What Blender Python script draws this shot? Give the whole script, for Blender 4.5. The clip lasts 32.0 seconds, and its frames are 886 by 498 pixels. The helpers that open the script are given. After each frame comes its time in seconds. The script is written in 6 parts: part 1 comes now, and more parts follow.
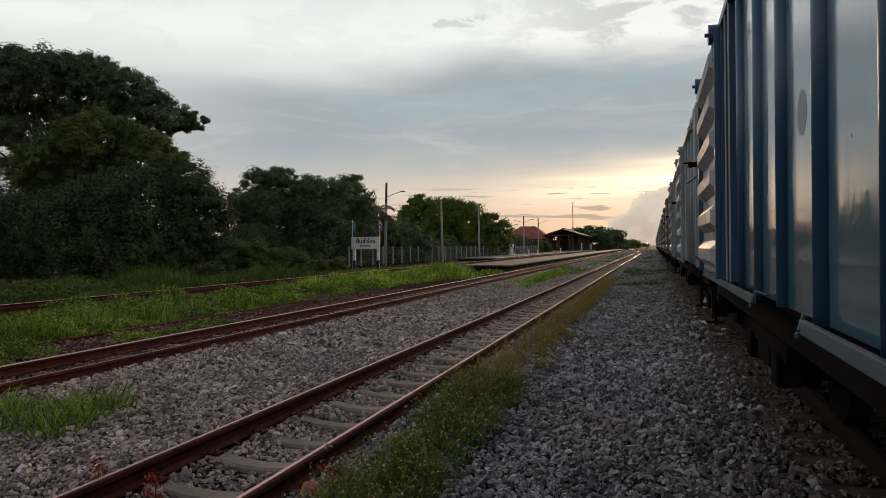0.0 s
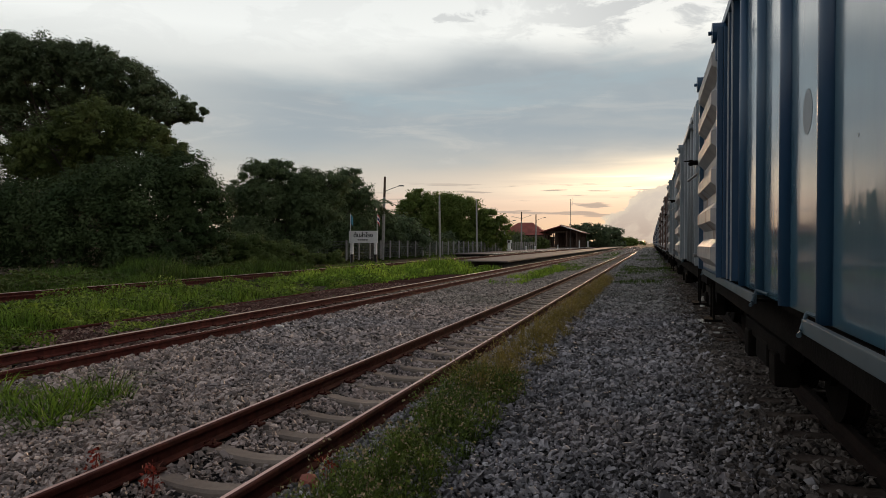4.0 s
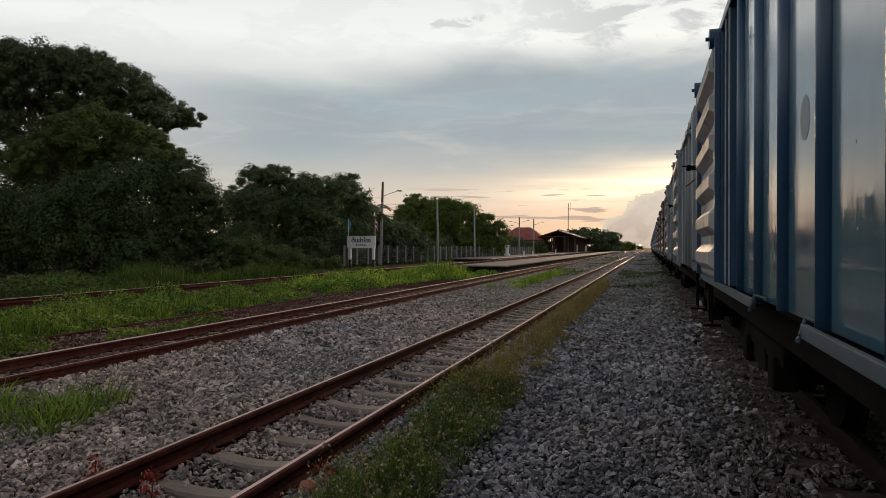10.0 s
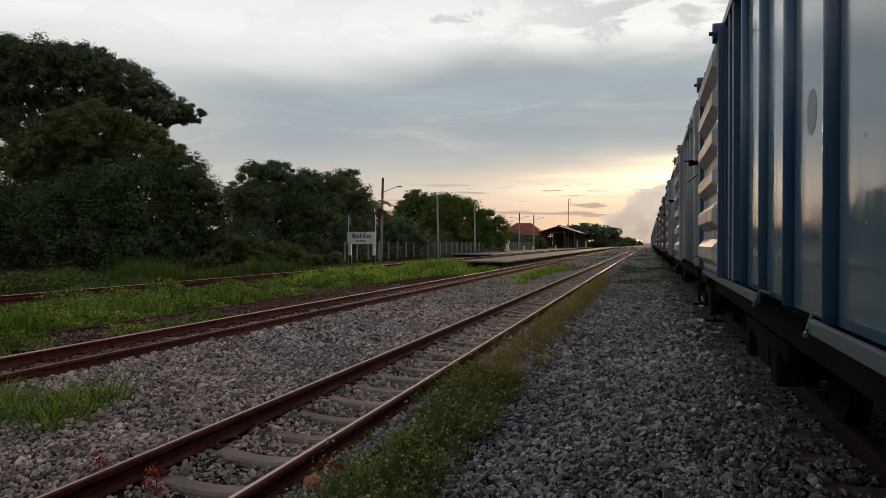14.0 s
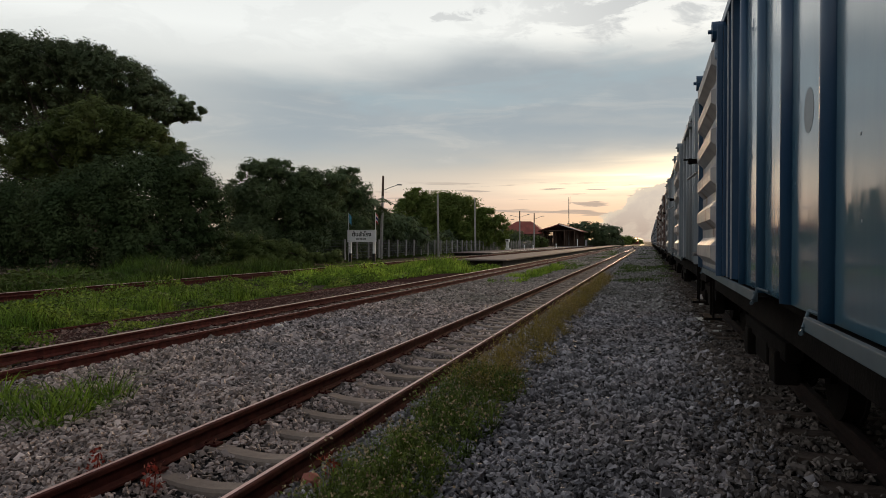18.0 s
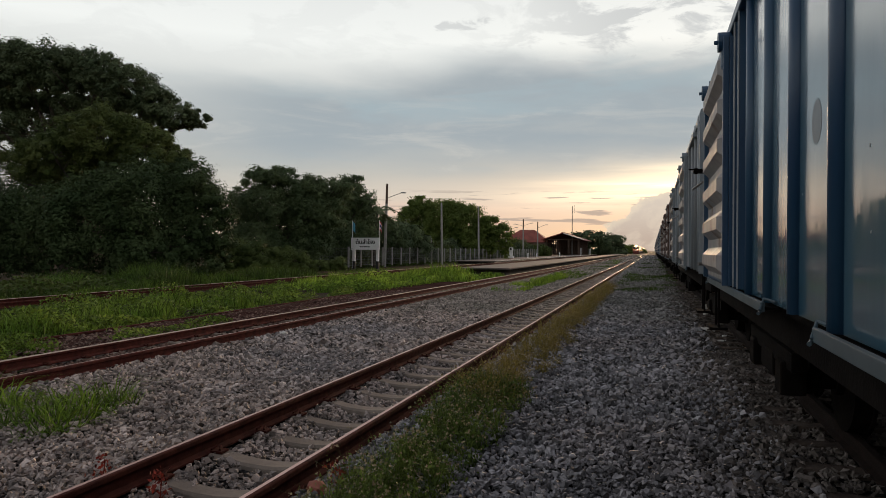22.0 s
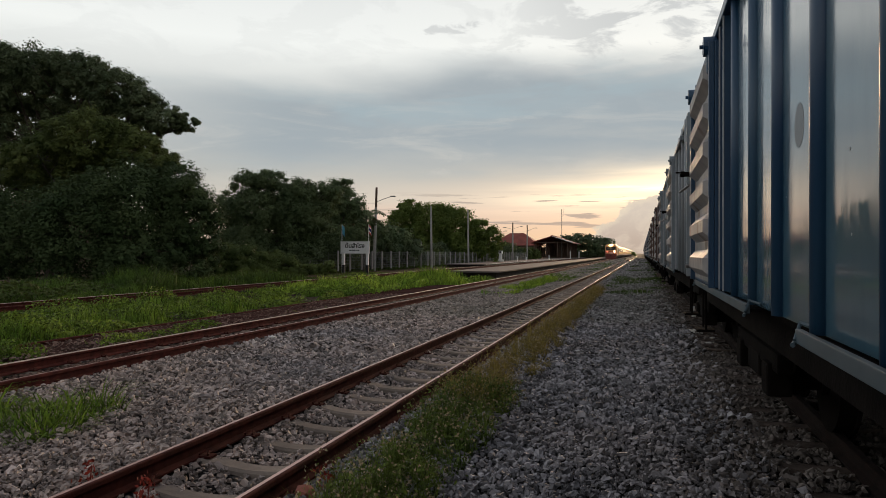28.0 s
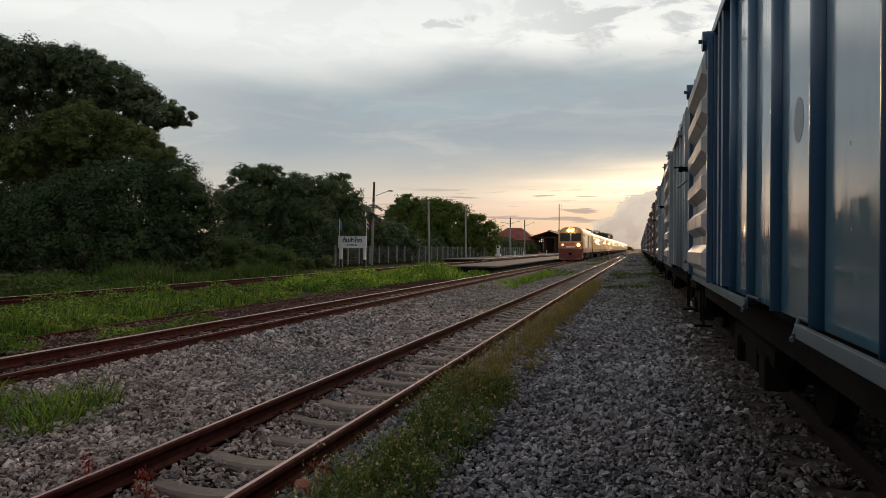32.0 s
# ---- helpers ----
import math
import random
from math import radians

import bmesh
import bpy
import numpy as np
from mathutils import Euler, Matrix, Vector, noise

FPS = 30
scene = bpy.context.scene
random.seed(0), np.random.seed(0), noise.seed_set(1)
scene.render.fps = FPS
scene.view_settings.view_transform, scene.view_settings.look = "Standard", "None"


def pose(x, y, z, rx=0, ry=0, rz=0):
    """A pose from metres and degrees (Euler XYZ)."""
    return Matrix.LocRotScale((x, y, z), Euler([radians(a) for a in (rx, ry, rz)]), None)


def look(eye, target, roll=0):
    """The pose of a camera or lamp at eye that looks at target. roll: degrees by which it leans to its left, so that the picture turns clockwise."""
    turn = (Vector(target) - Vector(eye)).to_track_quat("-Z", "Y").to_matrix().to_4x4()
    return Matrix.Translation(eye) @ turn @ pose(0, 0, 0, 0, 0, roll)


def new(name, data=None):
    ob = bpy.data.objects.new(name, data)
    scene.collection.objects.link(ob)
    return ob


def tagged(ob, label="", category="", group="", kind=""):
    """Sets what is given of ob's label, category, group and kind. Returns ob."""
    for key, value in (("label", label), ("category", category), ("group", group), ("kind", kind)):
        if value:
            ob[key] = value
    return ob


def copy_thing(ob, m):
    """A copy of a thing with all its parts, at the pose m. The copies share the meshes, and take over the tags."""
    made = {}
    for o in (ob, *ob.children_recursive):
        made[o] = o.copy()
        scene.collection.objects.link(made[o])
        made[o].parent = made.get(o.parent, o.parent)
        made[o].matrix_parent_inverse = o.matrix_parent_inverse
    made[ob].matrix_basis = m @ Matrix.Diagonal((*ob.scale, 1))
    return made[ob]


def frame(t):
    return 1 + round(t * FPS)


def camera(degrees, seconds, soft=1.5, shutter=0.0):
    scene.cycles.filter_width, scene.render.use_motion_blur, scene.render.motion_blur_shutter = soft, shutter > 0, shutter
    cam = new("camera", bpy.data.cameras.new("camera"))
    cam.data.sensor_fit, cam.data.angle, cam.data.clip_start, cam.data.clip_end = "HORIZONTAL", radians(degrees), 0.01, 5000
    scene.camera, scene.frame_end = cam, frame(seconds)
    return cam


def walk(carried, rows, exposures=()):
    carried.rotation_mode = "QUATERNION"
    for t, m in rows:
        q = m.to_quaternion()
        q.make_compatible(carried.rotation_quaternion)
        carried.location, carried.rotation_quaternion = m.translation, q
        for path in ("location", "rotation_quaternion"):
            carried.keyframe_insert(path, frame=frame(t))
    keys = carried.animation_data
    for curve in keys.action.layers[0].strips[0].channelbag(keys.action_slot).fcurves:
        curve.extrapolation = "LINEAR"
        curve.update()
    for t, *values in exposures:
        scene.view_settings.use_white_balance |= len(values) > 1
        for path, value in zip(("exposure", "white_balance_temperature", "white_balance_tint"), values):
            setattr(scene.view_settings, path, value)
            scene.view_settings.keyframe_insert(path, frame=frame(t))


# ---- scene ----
# ---- camera and walk ----
cam = camera(64.5, 32.0, soft=0.7)
PATH = [
    (0, (0.151, 0.04, 1.464), (-0.425, 1.955, 1.459), -0.6),
    (0.5, (0.15, 0.04, 1.462), (-0.424, 1.956, 1.452), -0.4),
    (1, (0.146, 0.037, 1.462), (-0.43, 1.952, 1.446), -0.2),
    (1.5, (0.145, 0.04, 1.461), (-0.432, 1.955, 1.441), -0.1),
    (2, (0.142, 0.046, 1.463), (-0.429, 1.962, 1.447), -0.0),
    (2.5, (0.138, 0.043, 1.463), (-0.432, 1.96, 1.453), -0.0),
    (3, (0.14, 0.045, 1.462), (-0.433, 1.961, 1.453), 0.1),
    (3.5, (0.133, 0.043, 1.46), (-0.439, 1.96, 1.443), 0.2),
    (5.5, (0.118, 0.041, 1.461), (-0.444, 1.96, 1.441), 0.1),
    (6, (0.119, 0.041, 1.459), (-0.448, 1.959, 1.438), 0.1),
    (6.5, (0.118, 0.044, 1.457), (-0.446, 1.962, 1.434), 0.1),
    (7, (0.122, 0.037, 1.462), (-0.443, 1.956, 1.444), -0.1),
    (7.5, (0.126, 0.04, 1.462), (-0.439, 1.958, 1.439), -0.1),
    (8, (0.121, 0.032, 1.464), (-0.437, 1.952, 1.446), -0.0),
    (8.5, (0.122, 0.035, 1.463), (-0.439, 1.954, 1.45), 0.2),
    (9, (0.118, 0.035, 1.462), (-0.436, 1.957, 1.458), 0.5),
    (9.5, (0.117, 0.03, 1.463), (-0.44, 1.951, 1.454), 0.5),
    (10, (0.119, 0.03, 1.465), (-0.444, 1.949, 1.46), 0.1),
    (10.5, (0.12, 0.032, 1.464), (-0.444, 1.951, 1.455), 0.1),
    (11, (0.113, 0.03, 1.464), (-0.453, 1.948, 1.46), 0.2),
    (11.5, (0.113, 0.027, 1.464), (-0.456, 1.945, 1.46), 0.3),
    (12, (0.112, 0.023, 1.464), (-0.452, 1.941, 1.463), 0.2),
    (12.5, (0.113, 0.032, 1.463), (-0.45, 1.951, 1.457), 0.1),
    (13, (0.108, 0.038, 1.465), (-0.454, 1.958, 1.454), -0.2),
    (13.5, (0.102, 0.03, 1.463), (-0.452, 1.952, 1.451), -0.1),
    (14, (0.093, 0.031, 1.463), (-0.47, 1.95, 1.446), 0.0),
    (14.5, (0.092, 0.03, 1.463), (-0.472, 1.949, 1.446), 0.3),
    (16.5, (0.113, 0.019, 1.464), (-0.446, 1.94, 1.454), -0.4),
    (17, (0.116, 0.023, 1.462), (-0.449, 1.941, 1.44), -0.2),
    (17.5, (0.111, 0.024, 1.455), (-0.456, 1.942, 1.422), 0.1),
    (18, (0.108, 0.03, 1.46), (-0.456, 1.949, 1.438), 0.1),
    (18.5, (0.103, 0.027, 1.461), (-0.46, 1.946, 1.441), 0.0),
    (19, (0.1, 0.018, 1.462), (-0.466, 1.936, 1.452), 0.3),
    (19.5, (0.098, 0.015, 1.462), (-0.476, 1.93, 1.456), 0.4),
    (20, (0.088, 0.015, 1.462), (-0.49, 1.93, 1.457), 0.6),
    (20.5, (0.083, 0.018, 1.461), (-0.493, 1.933, 1.454), 0.6),
    (21, (0.087, 0.01, 1.46), (-0.497, 1.923, 1.456), 0.4),
    (21.5, (0.089, 0.011, 1.464), (-0.485, 1.927, 1.457), 0.4),
    (22, (0.089, 0.011, 1.463), (-0.484, 1.927, 1.464), 0.4),
    (22.5, (0.091, 0.011, 1.461), (-0.484, 1.927, 1.458), 0.4),
    (23, (0.089, 0.007, 1.461), (-0.483, 1.924, 1.464), 0.5),
    (23.5, (0.091, 0.005, 1.461), (-0.482, 1.922, 1.472), 0.7),
    (24, (0.092, 0.007, 1.464), (-0.475, 1.925, 1.472), 0.5),
    (24.5, (0.096, 0.005, 1.464), (-0.473, 1.923, 1.47), 0.4),
    (25, (0.099, 0.009, 1.463), (-0.47, 1.926, 1.465), 0.2),
    (25.5, (0.097, 0.009, 1.465), (-0.467, 1.928, 1.471), 0.1),
    (27.5, (0.102, 0.0, 1.464), (-0.453, 1.922, 1.475), 0.0),
    (28, (0.103, 0.003, 1.463), (-0.442, 1.927, 1.474), 0.2),
    (28.5, (0.099, 0.003, 1.461), (-0.449, 1.927, 1.472), 0.4),
    (29, (0.09, 0.004, 1.459), (-0.458, 1.928, 1.466), 0.7),
    (29.5, (0.085, 0.01, 1.459), (-0.462, 1.934, 1.45), 0.6),
    (30, (0.083, 0.013, 1.457), (-0.468, 1.936, 1.44), 0.5),
    (30.5, (0.084, 0.012, 1.459), (-0.463, 1.936, 1.448), 0.4),
    (31, (0.091, 0.007, 1.461), (-0.459, 1.931, 1.457), 0.5),
    (31.5, (0.093, 0.003, 1.462), (-0.444, 1.93, 1.462), 0.3),
    (32, (0.095, 0.007, 1.461), (-0.443, 1.933, 1.457), 0.3),
]
walk(cam, [(t, look(eye, target, roll)) for t, eye, target, roll in PATH])

# ---- world and sun ----
SUN_AZ, SUN_EL = 2.0, 6.0      # degrees right of the tracks' direction (+y), degrees up


def sky_world():
    w = bpy.data.worlds.new("dusk_sky")
    scene.world = w
    w.use_nodes = True
    nt = w.node_tree
    nt.nodes.clear()
    N, L = nt.nodes.new, nt.links.new

    def math_node(op, a, b=None, c=None):
        n = N("ShaderNodeMath")
        n.operation = op
        for i, v in enumerate((a, b, c)):
            if v is None:
                continue
            if isinstance(v, (int, float)):
                n.inputs[i].default_value = v
            else:
                L(v, n.inputs[i])
        return n.outputs[0]

    def smooth(v, lo, hi, out_lo=0.0, out_hi=1.0):
        n = N("ShaderNodeMapRange")
        n.interpolation_type = "SMOOTHSTEP"
        L(v, n.inputs[0])
        for i, x in enumerate((lo, hi, out_lo, out_hi)):
            n.inputs[i + 1].default_value = x
        return n.outputs[0]

    def blend(f, a, b, mode="MIX"):
        n = N("ShaderNodeMix")
        n.data_type, n.blend_type = "RGBA", mode
        if isinstance(f, (int, float)):
            n.inputs[0].default_value = f
        else:
            L(f, n.inputs[0])
        for i, v in ((6, a), (7, b)):
            if isinstance(v, tuple):
                n.inputs[i].default_value = (*v, 1)
            else:
                L(v, n.inputs[i])
        return n.outputs[2]

    tc = N("ShaderNodeTexCoord")
    sep = N("ShaderNodeSeparateXYZ")
    L(tc.outputs["Generated"], sep.inputs[0])
    x, y, z = sep.outputs
    el = math_node("MULTIPLY", math_node("ARCSINE", z), 57.2958)
    az = math_node("MULTIPLY", math_node("ARCTAN2", x, y), 57.2958)

    def field(sx, sy, ox, scale, detail, rough=0.55, warp=0.0):
        comb = N("ShaderNodeCombineXYZ")
        L(math_node("MULTIPLY_ADD", az, sx, ox), comb.inputs[0])
        L(math_node("MULTIPLY", el, sy), comb.inputs[1])
        n = N("ShaderNodeTexNoise")
        n.inputs["Scale"].default_value, n.inputs["Detail"].default_value = scale, detail
        n.inputs["Roughness"].default_value, n.inputs["Distortion"].default_value = rough, warp
        L(comb.outputs[0], n.inputs["Vector"])
        return n.outputs[0]

    broad = field(0.035, 0.11, 3.3, 1.0, 5, 0.5, 0.3)
    fine = field(0.09, 0.35, 7.1, 1.0, 6, 0.6, 0.4)
    ragged = field(0.16, 0.42, 4.4, 1.0, 8, 0.62, 0.5)
    streak = field(0.06, 1.3, 1.7, 1.0, 5, 0.55, 0.2)
    bars = field(0.15, 2.3, 6.3, 1.0, 5, 0.55, 0.25)

    # clear dusk sky behind the clouds
    nish = N("ShaderNodeTexSky")
    nish.sky_type, nish.sun_disc = "NISHITA", False
    nish.sun_elevation, nish.sun_rotation = radians(SUN_EL), radians(SUN_AZ)
    clear = blend(1.0, nish.outputs[0], (0.07, 0.07, 0.07), "MULTIPLY")

    ramp = N("ShaderNodeValToRGB")
    L(smooth(el, 0.0, 45.0), ramp.inputs[0])
    ramp.color_ramp.elements[0].color = (0.62, 0.48, 0.38, 1)
    ramp.color_ramp.elements[1].color = (0.30, 0.31, 0.36, 1)
    for p, c in ((0.007, (0.68, 0.52, 0.44)), (0.015, (0.73, 0.57, 0.49)), (0.025, (0.64, 0.60, 0.54)), (0.050, (0.53, 0.53, 0.505)), (0.14, (0.60, 0.615, 0.60)), (0.30, (0.98, 1.0, 0.97)), (0.50, (0.85, 0.87, 0.86)), (0.75, (0.43, 0.44, 0.48))):
        e = ramp.color_ramp.elements.new(p)
        e.color = (*c, 1)
    col = blend(0.9, clear, ramp.outputs[0])
    # the broad slate-blue cloud bank, thinning to both ends
    tilt = math_node("MULTIPLY_ADD", az, -0.03, el)
    tilt = math_node("ADD", tilt, math_node("MULTIPLY_ADD", broad, 7.0, -3.5))
    bank = math_node("MULTIPLY", smooth(tilt, 5.4, 9.8), smooth(tilt, 16.2, 12.8))
    bank = math_node("MULTIPLY", bank, math_node("MULTIPLY", smooth(az, -46, -27), smooth(az, 60, 25)))
    bank = math_node("MULTIPLY", bank, smooth(fine, 0.2, 0.55, 0.75, 1.0))
    col = blend(bank, col, (0.375, 0.425, 0.455))
    # paler and bluer rifts in the bank
    rift = math_node("MULTIPLY", bank, smooth(field(0.05, 0.28, 11.5, 1.0, 5, 0.55, 0.5), 0.48, 0.66, 0.0, 0.7))
    col = blend(rift, col, (0.385, 0.475, 0.515))
    pale = math_node("MULTIPLY", smooth(field(0.10, 0.52, 5.2, 1.0, 6, 0.6, 0.9), 0.50, 0.70, 0.0, 0.25), math_node("MULTIPLY", smooth(el, 4.5, 7.0), smooth(el, 15.0, 9.0)))
    col = blend(pale, col, (0.74, 0.70, 0.63))
    # high ragged grey wisps
    wisp = math_node("MULTIPLY", smooth(ragged, 0.47, 0.57), smooth(el, 13.0, 16.0))
    wisp = math_node("MULTIPLY", wisp, smooth(az, -16, 0, 0.12, 0.72))
    col = blend(wisp, col, (0.53, 0.545, 0.55))
    # one small dark cloud on its own
    sx = math_node("MULTIPLY", math_node("ADD", az, 15.3), 1 / 2.6)
    sy = math_node("MULTIPLY", math_node("ADD", math_node("SUBTRACT", el, 17.7), math_node("MULTIPLY_ADD", az, -0.10, -1.53)), 1 / 0.6)
    sr = math_node("ADD", math_node("MULTIPLY", sx, sx), math_node("MULTIPLY", sy, sy))
    lone = math_node("SUBTRACT", math_node("MULTIPLY_ADD", field(0.5, 1.1, 2.6, 1.0, 6, 0.65, 0.6), 5.0, -2.0), sr)
    col = blend(smooth(lone, -0.15, 0.6, 0.0, 0.55), col, (0.52, 0.535, 0.54))
    # glow round the hidden sun
    dx = math_node("MULTIPLY", math_node("SUBTRACT", az, SUN_AZ - 1.0), 1 / 8.5)
    lean = math_node("MULTIPLY_ADD", math_node("SUBTRACT", az, SUN_AZ - 1.0), -0.075, el)
    dy = math_node("MULTIPLY", math_node("SUBTRACT", lean, SUN_EL - 0.8), 1 / 1.15)
    r2 = math_node("ADD", math_node("MULTIPLY", dx, dx), math_node("MULTIPLY", dy, dy))
    glow = math_node("EXPONENT", math_node("MULTIPLY", r2, -1.0))
    col = blend(math_node("MULTIPLY", glow, smooth(streak, 0.35, 0.6, 0.45, 1.0)), col, (2.6, 2.05, 1.3))
    # wide warm veil under the cloud bank
    vy = math_node("MULTIPLY", math_node("SUBTRACT", el, 4.3), 1 / 1.7)
    vx = math_node("MULTIPLY", math_node("ADD", az, 6.0), 1 / 17.0)
    veil = math_node("EXPONENT", math_node("MULTIPLY", math_node("ADD", math_node("MULTIPLY", vx, vx), math_node("MULTIPLY", vy, vy)), -1.0))
    col = blend(math_node("MULTIPLY", veil, 0.35), col, (0.90, 0.68, 0.52))
    # thin dark streaks low in the west
    low = math_node("MULTIPLY", math_node("MULTIPLY", smooth(el, 1.2, 2.4), smooth(el, 5.1, 4.4)), smooth(az, -30, -12))
    low = math_node("MULTIPLY", low, smooth(bars, 0.55, 0.62, 0.0, 0.75))
    col = blend(low, col, (0.42, 0.34, 0.29))
    # cumulus beside the sun
    edge = math_node("MULTIPLY_ADD", field(0.4, 0.5, 2.0, 1.0, 5, 0.6, 0.2), 3.2, -1.6)
    cx = math_node("MULTIPLY", math_node("ADD", math_node("SUBTRACT", az, 2.4), math_node("MULTIPLY", el, -0.12)), 1 / 6.9)
    cy = math_node("MULTIPLY", el, 1 / 4.9)
    cr = math_node("ADD", math_node("MULTIPLY", cx, cx), math_node("MULTIPLY", cy, cy))
    cr = math_node("ADD", math_node("SUBTRACT", 1.0, cr), math_node("MULTIPLY", edge, 0.35))
    puff = smooth(cr, 0.0, 0.10)
    billow = field(0.55, 0.7, 8.0, 1.0, 5, 0.6, 0.5)
    shade = blend(smooth(el, 0.0, 4.0), (0.54, 0.42, 0.34), (0.70, 0.60, 0.50))
    shade = blend(smooth(billow, 0.42, 0.62, 0.0, 0.4), shade, (0.80, 0.68, 0.54))
    rim = smooth(cr, 0.30, 0.03, 0.0, 0.35)
    col = blend(puff, col, blend(rim, shade, (0.98, 0.84, 0.60)))
    # below the horizon: dim earth
    col = blend(smooth(el, -0.4, -2.0), col, (0.09, 0.085, 0.075))
    bg = N("ShaderNodeBackground")
    bg.inputs[1].default_value = 1.0
    L(col, bg.inputs[0])
    out = N("ShaderNodeOutputWorld")
    L(bg.outputs[0], out.inputs[0])


sky_world()
sun = new("sun", bpy.data.lights.new("sun", "SUN"))
sun.data.energy, sun.data.angle, sun.data.color = 1.9, radians(12), (1.0, 0.66, 0.38)
sa, se = radians(SUN_AZ), radians(SUN_EL)
sun.matrix_world = look((0, 0, 50), (-math.sin(sa) * math.cos(se) * 10, -math.cos(sa) * math.cos(se) * 10, 50 - math.sin(se) * 10))


# ---- materials ----
def surf(name, c1, c2, scale=4.0, rough=0.7, metal=0.0, bump=0.0, bump_scale=40.0, c3=None, blotch=0.6, lo=0.35, hi=0.65,
         rough2=None, per_object=0.0, per_island=0.0, stretch=(1, 1, 1), spec=0.5, rust=0.0, rust_col=(0.10, 0.045, 0.02), coat=0.0, coat_rough=0.06, coat_wave=0.0):
    """A plain surface: two colours mixed by fine noise, a third by broad blotches, with relief and uneven gloss."""
    m = bpy.data.materials.new(name)
    m.use_nodes = True
    nt = m.node_tree
    N, L = nt.nodes.new, nt.links.new
    b = nt.nodes["Principled BSDF"]
    tc, mp = N("ShaderNodeTexCoord"), N("ShaderNodeMapping")
    mp.inputs["Scale"].default_value = stretch
    L(tc.outputs["Object"], mp.inputs[0])

    def tex(s, d):
        n = N("ShaderNodeTexNoise")
        n.inputs["Scale"].default_value, n.inputs["Detail"].default_value = s, d
        L(mp.outputs[0], n.inputs["Vector"])
        return n.outputs[0]

    def rng(v, a, c, o0=0.0, o1=1.0):
        n = N("ShaderNodeMapRange")
        L(v, n.inputs[0])
        for i, q in enumerate((a, c, o0, o1)):
            n.inputs[i + 1].default_value = q
        return n.outputs[0]

    def mix(f, a, c, mode="MIX"):
        n = N("ShaderNodeMix")
        n.data_type, n.blend_type = "RGBA", mode
        if isinstance(f, float):
            n.inputs[0].default_value = f
        else:
            L(f, n.inputs[0])
        for i, v in ((6, a), (7, c)):
            if isinstance(v, tuple):
                n.inputs[i].default_value = (*v, 1)
            else:
                L(v, n.inputs[i])
        return n.outputs[2]

    fine = tex(scale, 6)
    col = mix(rng(fine, lo, hi), c1, c2)
    big = tex(scale * 0.13, 4)
    if c3:
        col = mix(rng(big, 0.45, 0.65, 0.0, blotch), col, c3)
    if per_object:
        info = N("ShaderNodeObjectInfo")
        v = rng(info.outputs["Random"], 0, 1, 1 - per_object, 1 + per_object)
        cmb = N("ShaderNodeCombineColor")
        for i in range(3):
            L(v, cmb.inputs[i])
        col = mix(1.0, col, cmb.outputs[0], "MULTIPLY")
    if per_island:
        geo = N("ShaderNodeNewGeometry")
        v = rng(geo.outputs["Random Per Island"], 0, 1, 1 - per_island, 1 + per_island)
        cmb = N("ShaderNodeCombineColor")
        for i in range(3):
            L(v, cmb.inputs[i])
        col = mix(1.0, col, cmb.outputs[0], "MULTIPLY")
    if rust:
        col = mix(rng(tex(scale * 0.5, 8), 0.66 - 0.2 * rust, 0.72, 0.0, 0.9), col, rust_col)
    L(col, b.inputs["Base Color"])
    r2 = rough2 if rough2 is not None else min(1.0, rough + 0.15)
    L(rng(big, 0.3, 0.7, rough, r2), b.inputs["Roughness"])
    b.inputs["Metallic"].default_value = metal
    b.inputs["Specular IOR Level"].default_value = spec
    b.inputs["Coat Weight"].default_value, b.inputs["Coat Roughness"].default_value, b.inputs["Coat IOR"].default_value = coat, coat_rough, 1.75
    if bump:
        bn = N("ShaderNodeBump")
        bn.inputs["Strength"].default_value, bn.inputs["Distance"].default_value = bump, 0.02
        L(tex(bump_scale, 4), bn.inputs["Height"])
        L(bn.outputs[0], b.inputs["Normal"])
    if coat_wave:
        cw = N("ShaderNodeBump")
        cw.inputs["Strength"].default_value, cw.inputs["Distance"].default_value = coat_wave, 0.012
        L(tex(5.0, 5), cw.inputs["Height"])
        L(cw.outputs[0], b.inputs["Coat Normal"])
        L(rng(tex(7.0, 7), 0.35, 0.7, coat_rough * 0.5, coat_rough * 3.0), b.inputs["Coat Roughness"])
    return m


def leaf_mat(name, c1, c2, glow=0.25, rough=0.55, vary=0.5, spec=0.2):
    """Leaves and blades: two greens varied leaf by leaf, letting some light through."""
    m = surf(name, c1, c2, 0.6, rough, spec=spec, per_island=vary, lo=0.3, hi=0.7)
    nt = m.node_tree
    b = nt.nodes["Principled BSDF"]
    tr = nt.nodes.new("ShaderNodeBsdfTranslucent")
    mx = nt.nodes.new("ShaderNodeMixShader")
    mx.inputs[0].default_value = glow
    col = b.inputs["Base Color"].links[0].from_socket
    nt.links.new(col, tr.inputs[0])
    nt.links.new(b.outputs[0], mx.inputs[1])
    nt.links.new(tr.outputs[0], mx.inputs[2])
    nt.links.new(mx.outputs[0], nt.nodes["Material Output"].inputs[0])
    return m


def glow_mat(name, col, strength):
    m = bpy.data.materials.new(name)
    m.use_nodes = True
    b = m.node_tree.nodes["Principled BSDF"]
    b.inputs["Base Color"].default_value = (*col, 1)
    b.inputs["Emission Color"].default_value = (*col, 1)
    b.inputs["Emission Strength"].default_value = strength
    return m


